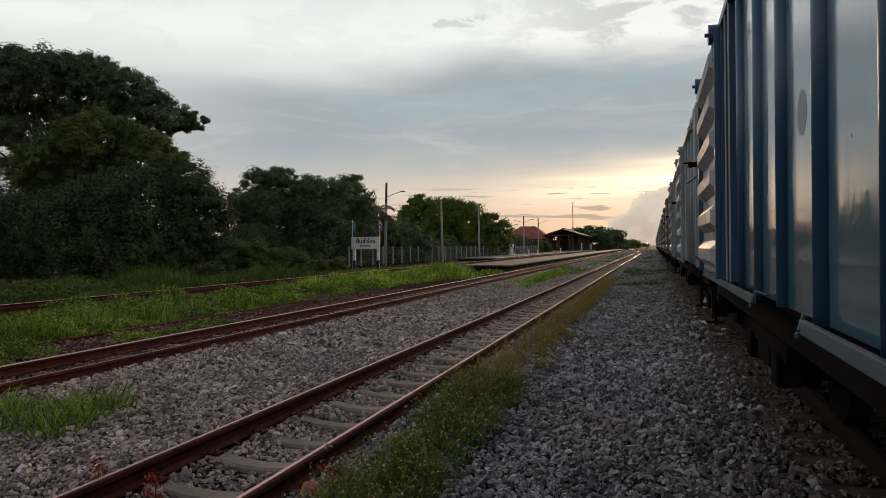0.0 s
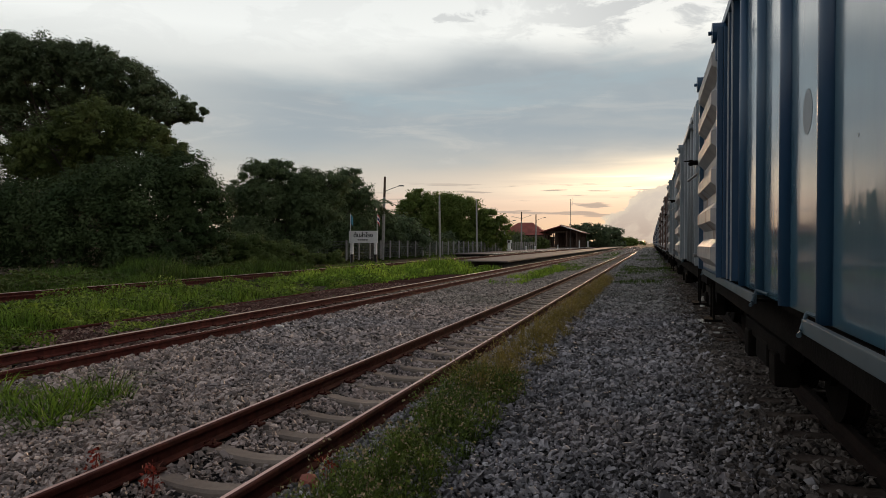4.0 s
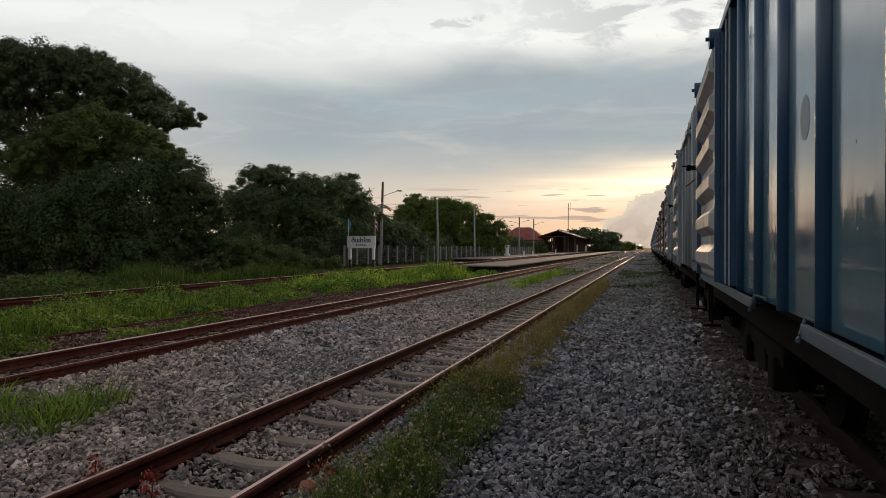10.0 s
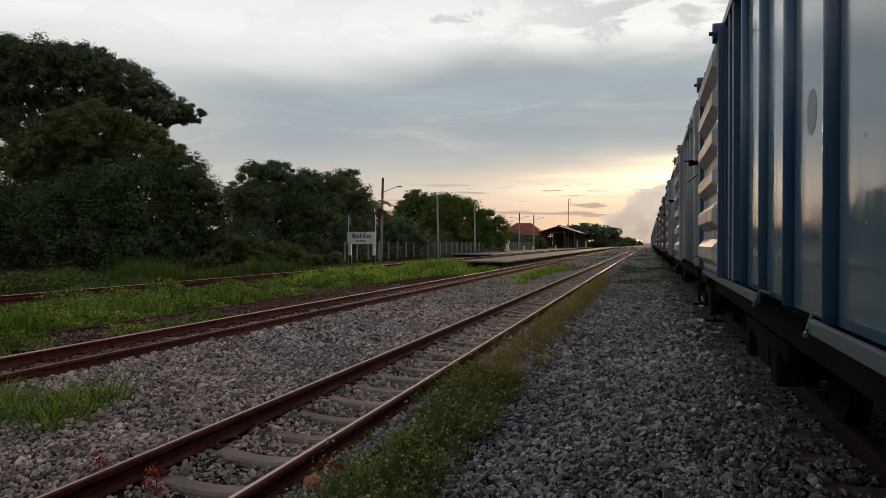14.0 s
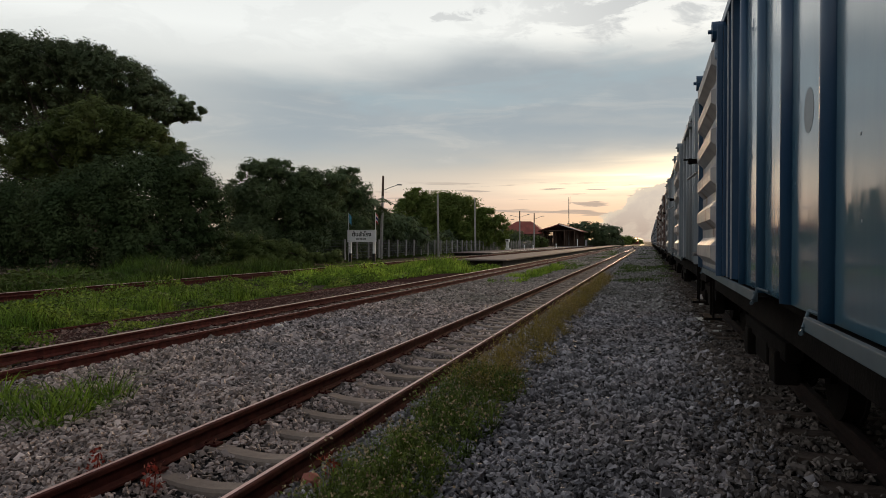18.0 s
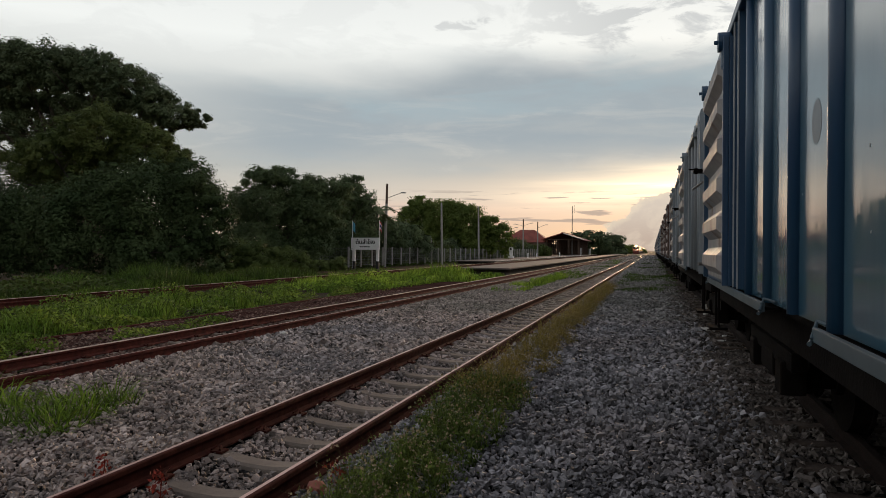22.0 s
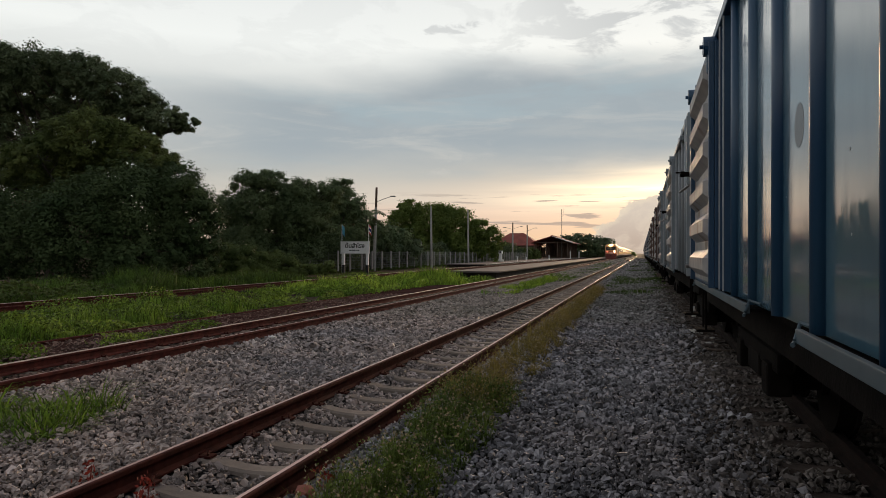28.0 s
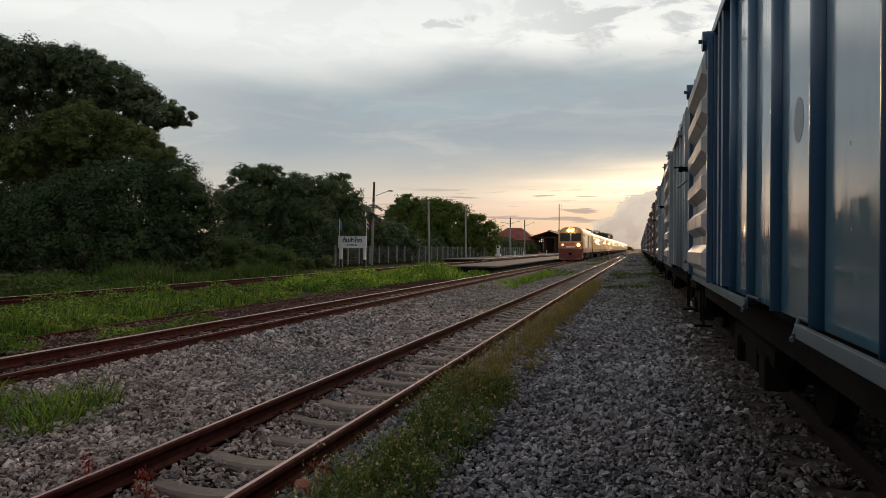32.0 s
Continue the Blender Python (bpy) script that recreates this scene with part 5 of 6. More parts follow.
def train_bogie(parent, y, wheels):
    bm = bmesh.new()
    reach = (wheels - 1) * 0.85
    for s in (-1, 1):
        box(bm, s * 0.98 - 0.08, s * 0.98 + 0.08, -reach - 0.5, reach + 0.5, 0.42, 0.68, bevel=0.03)
    box(bm, -0.95, 0.95, -0.25, 0.25, 0.5, 0.95)
    bg = part("bogie", bm, DARK_STEEL, parent, "grimy steel bogie", pose(0, y, 0))
    for i in range(wheels):
        q = (i - (wheels - 1) / 2) * 1.7
        part("axle_box", boxed(1.0, 1.16, q - 0.15, q + 0.15, 0.28, 0.60, bevel=0.03), GALV, bg)
        for s in (-1, 1):
            part("wheel", TRAIN_WHEEL, None, bg, at=pose(s * 0.53, q, 0.43, 0, 0, 180 if s > 0 else 0))


def build_loco():
    lo = thing("locomotive", "orange and dark red diesel locomotive with lit headlights", "locomotive")
    part("skirt", boxed(-1.32, 1.32, 0.10, 1.0, 0.22, 1.15, bevel=0.08), TRAIN_RED, lo, "dark red front skirt")
    part("lower_body", hull(0.0, 15.6, 0.95, 1.45, 1.46, 0.25, T_HALF + 0.004), TRAIN_RED, lo, "dark red lower body")
    part("orange_band", hull(0.0, 15.6, 1.45, 2.12, 2.13, 0.25, T_HALF + 0.008), TRAIN_ORANGE, lo, "orange body band")
    part("upper_body", hull(0.04, 15.55, 2.10, 3.12, 3.86, 0.35), LOCO_CREAM, lo, "cream upper body")
    part("roof", hull(0.9, 15.5, 3.20, 3.28, 3.93, 0, 1.34), TRAIN_ROOF, lo, "pale grey arched roof")
    for s in (-1, 1):
        w = part("windscreen", boxed(s * 0.62 - 0.54, s * 0.62 + 0.54, 0.005, 0.05, 2.26, 3.16, bevel=0.01), TRAIN_GLASS, lo, "dark windscreen pane")
        part("wiper", rodded((s * 0.3, -0.005, 2.32), (s * 0.62, -0.005, 2.85), 0.012, 5), BLACK, w)
        part("marker_light", rodded((s * 0.88, -0.07, 1.84), (s * 0.88, 0.0, 1.84), 0.13, 16), LAMP_SIDE if s > 0 else LAMP_RED, lo, "lit round marker light" if s > 0 else "lit red marker light")
        part("light_ring", rodded((s * 0.88, -0.03, 1.84), (s * 0.88, 0.02, 1.84), 0.21, 18), GALV, lo)
        part("handrail", rodded((s * 1.28, -0.02, 1.2), (s * 1.28, -0.02, 2.3), 0.02, 6), GALV, lo)
        part("buffer_step", boxed(s * 1.0 - 0.2, s * 1.0 + 0.2, -0.05, 0.15, 0.3, 0.36), GALV, lo)
        # side: cab door, windows, grilles
        x = s * (T_HALF + 0.012)
        part("cab_window", boxed(min(x, x - s * 0.03), max(x, x - s * 0.03), 0.7, 1.5, 2.25, 3.05), TRAIN_GLASS, lo)
        d = part("cab_door", boxed(min(x, x - s * 0.04), max(x, x - s * 0.04), 1.75, 2.5, 1.1, 3.1, bevel=0.01), LOCO_CREAM, lo)
        part("door_window", boxed(min(x + s * 0.006, x), max(x + s * 0.006, x), 1.9, 2.35, 2.3, 2.95), TRAIN_GLASS, d)
        for i, y in enumerate(np.arange(3.1, 14.4, 1.6)):
            g = part("side_panel", boxed(min(x, x - s * 0.04), max(x, x - s * 0.04), y, y + 1.3, 1.55, 3.0, bevel=0.012), LOCO_SKY_SHEEN if i < 2 else DARK_STEEL if i % 3 == 0 else LOCO_CREAM, lo)
            for k in range(0 if i < 2 else 5):
                part("louvre", boxed(min(x + s * 0.02, x), max(x + s * 0.02, x), y + 0.08, y + 1.22, 1.7 + k * 0.25, 1.76 + k * 0.25), TRAIN_ROOF, g)
    part("centre_pillar", boxed(-0.07, 0.07, -0.01, 0.05, 2.25, 3.15), TRAIN_ROOF, lo)
    hd = part("headlight", boxed(-0.36, 0.36, -0.03, 0.3, 3.28, 3.62, bevel=0.05), TRAIN_ROOF, lo, "twin headlight housing")
    for s in (-1, 1):
        part("lamp", rodded((s * 0.17, -0.06, 3.45), (s * 0.17, 0.0, 3.45), 0.14, 16), LAMP_WARM, hd, "lit headlight")
    for z in (1.44, 2.08):
        part("stripe", boxed(-1.24, 1.24, -0.008, 0.03, z, z + 0.07), LOCO_CREAM, lo, "cream stripe")
    part("number_board", boxed(-0.5, 0.5, -0.025, 0.02, 1.55, 1.68), WHITE, lo)
    bm = rodded((0, -0.45, 0.85), (0, 0.3, 0.85), 0.08, 10)
    box(bm, -0.15, 0.15, -0.55, -0.3, 0.72, 0.98, bevel=0.03)
    part("coupler", bm, DARK_STEEL, lo)
    part("cow_catcher", boxed(-1.15, 1.15, 0.05, 0.12, 0.12, 0.55, bevel=0.01), TRAIN_RED, lo)
    part("underframe", boxed(-1.2, 1.2, 1.2, 15.3, 0.55, 1.0), DARK_STEEL, lo)
    part("fuel_tank", boxed(-1.25, 1.25, 6.0, 9.4, 0.32, 0.95, bevel=0.08), DARK_STEEL, lo)
    for y in (3.1, 12.4):
        train_bogie(lo, y, 3)
    return lo


def build_coach():
    co = thing("passenger_coach", "yellow and red passenger coach hauled by the locomotive", "railway coach", "coaches of the approaching train")
    part("lower_body", hull(0.3, 20.2, 0.95, 1.40, 1.41, 0, T_HALF + 0.004), TRAIN_RED, co, "red lower body")
    part("body", hull(0.3, 20.2, 1.38, 3.02, 3.66), TRAIN_CREAM, co, "cream-yellow body side")
    part("roof", hull(0.25, 20.25, 3.08, 3.14, 3.74, 0, 1.36), TRAIN_ROOF, co, "grey arched roof")
    for s in (-1, 1):
        x = s * (T_HALF + 0.01)
        for i in range(11):
            y = 2.2 + i * 1.5
            w = part("window", boxed(min(x, x - s * 0.03), max(x, x - s * 0.03), y, y + 0.95, 2.05, 2.85, bevel=0.008), TRAIN_GLASS, co, "dark coach window")
            part("window_sill", boxed(min(x + s * 0.02, x), max(x + s * 0.02, x), y - 0.04, y + 0.99, 2.0, 2.05), TRAIN_ROOF, w)
        for y in (0.55, 19.0):
            part("door", boxed(min(x, x - s * 0.03), max(x, x - s * 0.03), y, y + 0.8, 1.1, 2.95, bevel=0.008), TRAIN_ORANGE, co)
    part("underframe", boxed(-1.15, 1.15, 0.5, 20.0, 0.6, 1.0), DARK_STEEL, co)
    for y in (2.9, 17.6):
        train_bogie(co, y, 2)
    part("gangway", boxed(-0.5, 0.5, 0.0, 0.32, 1.1, 3.1, bevel=0.02), DARK_STEEL, co)
    return co


loco = build_loco()
coach = build_coach()
coaches = [coach] + [copy_thing(coach, pose(0, 0, 0)) for _ in range(13)]


# ---- ballast stones ----
def ico():
    bm = bmesh.new()
    bmesh.ops.create_icosphere(bm, subdivisions=1, radius=1.0)
    v = np.array([x.co[:] for x in bm.verts])
    f = np.array([[x.index for x in q.verts] for q in bm.faces])
    bm.free()
    return v, f


def shard():
    """A rough block with its upper corners drawn in: the start of a broken stone."""
    v = np.array([(x, y, z) for z in (-1, 1) for y in (-1, 1) for x in (-1, 1)], float) * 0.8
    v[4:, :2] *= 0.72
    q = np.array([(0, 2, 3, 1), (4, 5, 7, 6), (0, 1, 5, 4), (2, 6, 7, 3), (0, 4, 6, 2), (1, 3, 7, 5)])
    return v, np.concatenate([q[:, [0, 1, 2]], q[:, [0, 2, 3]]])


def wedge():
    """A four-sided pyramid for stones far off."""
    v = np.array([(-1, -1, -0.5), (1, -1, -0.5), (1, 1, -0.5), (-1, 1, -0.5), (0, 0, 1)], float)
    return v, np.array([(0, 1, 4), (1, 2, 4), (2, 3, 4), (3, 0, 4), (0, 2, 1), (0, 3, 2)])


def turns(n, rng):
    """Stones lie on their flat sides: any heading, tilted a little, the odd one on edge."""
    a = rng.uniform(0, 6.283, n)
    tx, ty = rng.normal(0, 0.42, n), rng.normal(0, 0.42, n)
    ca, sa_, cx, sx, cy, sy = np.cos(a), np.sin(a), np.cos(tx), np.sin(tx), np.cos(ty), np.sin(ty)
    z, o = np.zeros(n), np.ones(n)
    rz = np.stack([ca, -sa_, z, sa_, ca, z, z, z, o], -1).reshape(n, 3, 3)
    rx = np.stack([o, z, z, z, cx, -sx, z, sx, cx], -1).reshape(n, 3, 3)
    ry = np.stack([cy, z, sy, z, o, z, -sy, z, cy], -1).reshape(n, 3, 3)
    return rx @ ry @ rz


def stones(name, label, x0, x1, y0, y1, per_m2, r, seed, base, lift=0.02, keep=None, material=None, above=0.0):
    """Broken stones strewn over a stretch of ballast, each with its own size, turn and chipped corners."""
    rng = np.random.default_rng(seed)
    n = int((x1 - x0) * (y1 - y0) * per_m2)
    p = np.stack([rng.uniform(x0, x1, n), rng.uniform(y0, y1, n)], -1)
    if keep:
        p = p[keep(p[:, 0], p[:, 1])]
    n = len(p)
    bv, bf = base
    s = r * rng.lognormal(0, 0.30, (n, 1, 1)) * rng.uniform((0.95, 0.6, 0.45), (1.9, 1.15, 1.0), (n, 1, 3))
    v = (bv[None] + rng.uniform(-0.42, 0.42, (n, len(bv), 3))) * s
    v = np.einsum("nij,nkj->nki", turns(n, rng), v)
    pile = np.where(np.abs(p[:, 0] - TRACK_MID) < 0.55, 0.45, 1.0) * lift
    z = ground_z(p[:, 0]) + rng.uniform(-0.2, 1.0, n) * pile + 0.3 * r + above
    v += np.concatenate([p, z[:, None]], 1)[:, None]
    f = bf[None] + (np.arange(n) * len(bv))[:, None, None]
    ob = new(name, arrays(name, v.reshape(-1, 3), f.reshape(-1, 3), [material or STONE]))
    return tagged(ob, label, "ballast", kind="stuff")


def off_rails(x, y):
    ok = np.ones(len(x), bool)
    for c in (TRACK_MID, TRACK_MAIN, TRACK_WAGON):
        for s in (-1, 1):
            ok &= np.abs(x - (c + s * GAUGE / 2)) > 0.075
    inside = np.abs(x - TRACK_MID) < 0.98
    phase = np.mod(y + 2.4, 0.655)
    on_sleeper = (phase < 0.135) | (phase > 0.52)
    ok &= ~(inside & on_sleeper & (x - TRACK_MID > -0.22) & (x - TRACK_MID < 0.47) & (np.mod(x * 977.0 + y * 613.0, 1.0) < 0.96))
    inside = np.abs(x - TRACK_WAGON) < 1.0
    phase = np.mod(y + 2.3, 0.68)
    ok &= ~(inside & ((phase < 0.10) | (phase > 0.58)))
    return ok & ((x > -1.25 * y - 1.2) | (y < 2.6))


ICO, SHARD, WEDGE = ico(), shard(), wedge()


def grimy_shaded(x, y):
    """Stones darkened for oil and shade take over little by little towards the wagons."""
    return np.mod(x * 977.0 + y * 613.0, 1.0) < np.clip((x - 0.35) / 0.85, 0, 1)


def unshaded(x, y):
    return off_rails(x, y) & ~grimy_shaded(x, y)


def beside_main(x, y):
    return unshaded(x, y) & (np.abs(x - TRACK_MAIN) > 0.5)


def in_main(x, y):
    return off_rails(x, y) & (np.abs(x - TRACK_MAIN) <= 0.5)


def oily_shaded(x, y):
    return off_rails(x, y) & grimy_shaded(x, y)


for k, (x0, y0, y1, per, r, lift) in enumerate(((-6.9, 2.6, 4.6, 1150, 0.0150, 0.08), (-8.4, 4.6, 6.5, 1020, 0.0158, 0.08), (-8.6, 6.5, 10.0, 820, 0.0176, 0.075),
                                                (-8.6, 10.0, 17.0, 420, 0.0225, 0.065), (-8.4, 17.0, 42.0, 165, 0.0235, 0.05), (-8.4, 42.0, 95.0, 44, 0.042, 0.04),
                                                (-8.4, 95.0, 260.0, 7, 0.10, 0.02), (-6.9, -3.0, 2.6, 170, 0.027, 0.04))):
    stones("ballast_stones", "brownish-grey crushed stone ballast between the rails", x0, -2.1, y0, y1, per, r, 21 + k, SHARD if 2 < y0 < 10 else WEDGE, lift, beside_main, STONE if y0 < 17 else STONE_FAR)
    if y0 > 2.6:
        stones("stained_ballast", "rust-stained brown ballast between the main rails", -7.9, -6.8, y0, y1, per, r, 91 + k, SHARD if 2 < y0 < 10 else WEDGE, lift * 0.7, in_main, STONE_RUST)
    stones("ballast_stones", "blue-grey crushed stone on the path beside the wagons", -2.1, 1.4, y0, y1, per, r, 71 + k, SHARD if 2 < y0 < 10 else WEDGE, lift, unshaded, STONE_GREY if y0 < 17 else STONE_PATH)
stones("oily_ballast", "brown ballast stones coloured darker for oil and wagon shade", 0.35, 3.2, 2.6, 12.0, 800, 0.0172, 27, SHARD, 0.06, oily_shaded, STONE_OILY_SHADED)
stones("oily_ballast", "brown ballast stones coloured darker for oil and wagon shade", 0.35, 2.6, 12.0, 40.0, 200, 0.024, 28, WEDGE, 0.03, oily_shaded, STONE_OILY_SHADED)


def strip_only(x, y):
    return x > -1.25 * y - 1.2


stones("strip_gravel", "dark scattered gravel on the bare dirt strip", -10.3, -8.6, 7.0, 26.0, 70, 0.018, 29, WEDGE, 0.0, strip_only, STONE_RUST, 0.095)


def loose_stones(x0, x1, y0, y1, count, material, seed):
    """The top stones of the bed nearest the path, each one a piece of its own."""
    rnd, rng = random.Random(seed), np.random.default_rng(seed)
    th = thing("ballast_bed", "loose top layer of crushed stone ballast", "ballast", kind="structure")
    shapes = []
    for _ in range(14):
        v = (SHARD[0] + rng.uniform(-0.4, 0.4, SHARD[0].shape)) * rng.uniform((0.95, 0.6, 0.45), (1.8, 1.15, 0.9)) * 0.0175
        shapes.append(arrays("stone", v, SHARD[1], [material]))
    k = 0
    while k < count:
        x, y = rnd.uniform(x0, x1), rnd.uniform(y0, y1)
        if not off_rails(np.array([x]), np.array([y]))[0]:
            continue
        part("stone", shapes[k % 14], None, th, at=pose(x, y, float(ground_z(x)) + rnd.uniform(0.05, 0.085), rnd.gauss(0, 20), rnd.gauss(0, 20), rnd.uniform(0, 360)))
        k += 1


loose_stones(-1.2, 0.6, 3.3, 5.2, 300, STONE_GREY, 5)
loose_stones(-5.2, -3.4, 3.9, 6.0, 300, STONE, 6)


# ---- grass and weeds ----
def blades(x, y, h, width, rng, lean=0.35, z=None):
    """Grass blades: bent, tapering, three triangles each."""
    n = len(x)
    a = rng.uniform(0, 6.283, n)
    d = np.stack([np.cos(a), np.sin(a), np.zeros(n)], -1)
    side = np.stack([-np.sin(a), np.cos(a), np.zeros(n)], -1)
    twist = rng.uniform(0, 6.283, n)[:, None]
    side = side * np.cos(twist) + d * np.sin(twist)
    base = np.stack([x, y, ground_z(x) - 0.02 if z is None else z], -1)
    l = (rng.uniform(0.2, 1.0, n) * lean)[:, None]
    up = np.array([0, 0, 1.0])
    hh, w = h[:, None], (width * rng.uniform(0.6, 1.3, n))[:, None]
    mid = base + up * hh * 0.6 + d * hh * l * 0.35
    tip = base + up * hh * (1 - 0.3 * l) + d * hh * l
    v = np.stack([base - side * w, base + side * w, mid - side * w * 0.7, mid + side * w * 0.7, tip], 1)
    k = (np.arange(n) * 5)[:, None]
    f = np.concatenate([k + np.array([0, 1, 3]), k + np.array([0, 3, 2]), k + np.array([2, 3, 4])])
    return v.reshape(-1, 3), f


def clumpy(x0, x1, y0, y1, n, rng, scale=0.5, cut=0.0, keep=None):
    """Scattered points that thin out in patches."""
    x, y = rng.uniform(x0, x1, n), rng.uniform(y0, y1, n)
    d = np.array([noise.noise((a * scale, b * scale, 3.7)) for a, b in zip(x, y)])
    ok = d > cut + rng.uniform(-0.25, 0.25, n)
    if keep:
        ok &= keep(x, y)
    return x[ok], y[ok], d[ok]


def grass(name, label, x0, x1, y0, y1, n, h, width, material, seed, cut=-0.3, scale=0.5, keep=None, lean=0.6, low=None):
    rng = np.random.default_rng(seed)
    x, y, d = clumpy(x0, x1, y0, y1, n, rng, scale, cut, keep)
    hh = h * rng.uniform(0.3, 1.15, len(x)) * (0.6 + 1.5 * np.clip(d, -0.3, 0.8))
    if low:
        hh = hh * low(x, y)
    v, f = blades(x, y, hh, width, rng, lean)
    return tagged(new(name, arrays(name, v, f, [material])), label, "grass", kind="stuff")


def beside_strip(x, y):
    """Leaves the bare strip beside the main track open."""
    return ~((x > -10.1) & (x < -8.5) & (y > 12.6 + 0.9 * np.sin(x * 5)) & (y < 34)) & (x > -1.25 * y - 2)


def before_strip(x, y):
    return (x < -10.48 + 0.10 * np.sin(y * 1.7)) & (x > -1.3 * y - 3)


def strip_patches(x, y):
    """The two patches of weeds that cover part of the bare strip."""
    ragged = 0.22 * np.sin(x * 9 + y * 3) + 0.18 * np.sin(y * 7.3)
    long = ((x + 9.0 + 0.06 * (y - 12)) / 0.55) ** 2 + ((y - 12.0) / 2.0) ** 2 < 1 + ragged
    near = ((x + 9.8) / 1.2) ** 2 + ((y - 8.0) / 1.2) ** 2 < 1 + ragged
    return (long | near) & (x < -8.3)


def near_far_track(x, y):
    return np.interp(x, (-15.7, -13.2, -11.5, -10.3), (0.60, 0.85, 1.0, 0.7))


def beyond(x, y):
    return x > -1.3 * y - 3


grass("grass_tuft", "bright green grass growing through the gravel", -6.1, -4.45, 4.2, 6.6, 3600, 0.38, 0.008, GRASS, 31, -0.05, 2.2, lean=1.9,
      keep=lambda x, y: ((x + 5.4) / 0.72) ** 2 + ((y - 5.2) / 1.0) ** 2 < 1)
grass("grass_belt", "bright uneven grass between the main and far tracks", -15.7, -8.5, 6, 30, 62000, 0.42, 0.012, GRASS, 32, 0.08, 0.8, keep=before_strip, low=near_far_track)
grass("low_weeds", "low green weeds on the bare strip", -11.6, -8.2, 6.5, 14.6, 22000, 0.24, 0.010, GRASS, 44, -0.25, 0.9, keep=strip_patches, lean=1.2)
grass("grass_belt", "dense bright grass before the platform end", -15.4, -9.0, 28, 44.4, 34000, 0.70, 0.02, GRASS_LUSH, 33, -0.15, 0.8, keep=beside_strip, low=near_far_track)
grass("grass_in_track", "grass between the far track's rails", -17.3, -14.8, 12, 48, 15000, 0.20, 0.012, GRASS_DARK, 34, 0.0, 0.4)
grass("tall_grass", "tall dark grass at the foot of the trees", -27, -17.7, 12, 40, 46000, 0.75, 0.016, GRASS_DARK, 35, -0.45, 0.3, keep=beyond)
grass("tall_grass", "tall green grass along the far track", -20.6, -17.6, 12, 38, 30000, 0.78, 0.015, GRASS_MID, 36, -0.45, 0.35, keep=beyond)
grass("grass_tuft", "low green grass tufts between two tracks", -6.1, -4.7, 25, 48, 16000, 0.36, 0.016, GRASS_LUSH, 37, 0.10, 0.45)
grass("grass_tuft", "low dark weeds on the gravel beside the wagons", -1.6, 1.4, 29, 50, 9000, 0.18, 0.014, GRASS_DARK, 38, 0.05, 0.5)
grass("far_weeds", "sparse low weeds over the gravel between two tracks", -6.3, -3.9, 40, 170, 18000, 0.18, 0.03, GRASS_MID, 45, -0.08, 0.25)
grass("far_weeds", "sparse low weeds on the path beside the wagons", -1.3, 1.3, 33, 170, 15000, 0.15, 0.03, GRASS_DARK, 46, 0.0, 0.22)
grass("grass_verge", "low pale grass before the station sign", -25, -15.6, 38, 58, 14000, 0.20, 0.016, GRASS_MID, 48, -0.1, 0.4)
grass("low_weeds", "thin seedling weeds on the bare strip", -10.3, -8.5, 7, 28, 2600, 0.16, 0.008, GRASS, 47, 0.12, 1.4, lean=1.0)
grass("grass_verge", "rough grass behind the wire fence", -40, -24.6, 50, 130, 14000, 0.6, 0.03, GRASS_DARK, 39, -0.4, 0.2)


def leafy(name, label, x0, x1, y0, y1, n, h, leaf, material, seed, cut=0.0, scale=0.7, keep=None):
    """Low broad-leaved weeds in lumpy clumps."""
    rng = np.random.default_rng(seed)
    x, y, d = clumpy(x0, x1, y0, y1, n, rng, scale, cut, keep)
    top = h * np.clip(d - cut + 0.25, 0.1, 1.0)
    z = ground_z(x) + top * rng.uniform(0.05, 1.0, len(x)) ** 0.6
    face = rng.normal(size=(len(x), 3)) * 0.5 + np.array([0, 0, 0.8])
    face /= np.linalg.norm(face, axis=1)[:, None]
    v, f = leaf_quads(np.stack([x, y, z], -1), leaf, rng, 0.0, 1.7, face)
    return tagged(new(name, arrays(name, v, f, [material])), label, "weeds", kind="stuff")


leafy("leafy_weeds", "lumpy broad-leaved weeds in the grass belt", -15.2, -10.2, 6, 30, 60000, 0.60, 0.045, BROAD, 61, -0.02, 0.75, before_strip)
leafy("leafy_weeds", "lumpy broad-leaved weeds before the platform", -15.0, -9.4, 26, 44, 20000, 0.8, 0.07, GRASS_LUSH, 62, 0.0, 0.6, beside_strip)
leafy("leafy_weeds", "low broad-leaved weeds on the bare strip", -11.6, -8.2, 6.5, 14.6, 30000, 0.34, 0.028, BROAD, 63, -0.3, 0.9, strip_patches)
leafy("leafy_weeds", "small weeds at the foot of the old rail", -9.9, -8.9, 15, 30, 5000, 0.20, 0.03, BROAD, 66, 0.22, 0.8)
leafy("leafy_weeds", "dark broad-leaved weeds beneath the trees", -24, -17.8, 13, 38, 24000, 0.9, 0.07, LEAF_MID, 64, 0.0, 0.5, beyond)
leafy("leafy_weeds", "leafy weeds in the gravel tuft", -6.0, -4.5, 4.3, 6.5, 2600, 0.22, 0.022, BROAD, 65, 0.05, 1.5,
      lambda x, y: ((x + 5.4) / 0.75) ** 2 + ((y - 5.15) / 0.95) ** 2 < 1)


WEED_MID = (-1.50, -1.50, -1.55, -1.60, -1.60, -1.64, -1.68)      # middle and half width of the strip along the rail
WEED_HALF = (0.30, 0.32, 0.34, 0.44, 0.40, 0.34, 0.28)


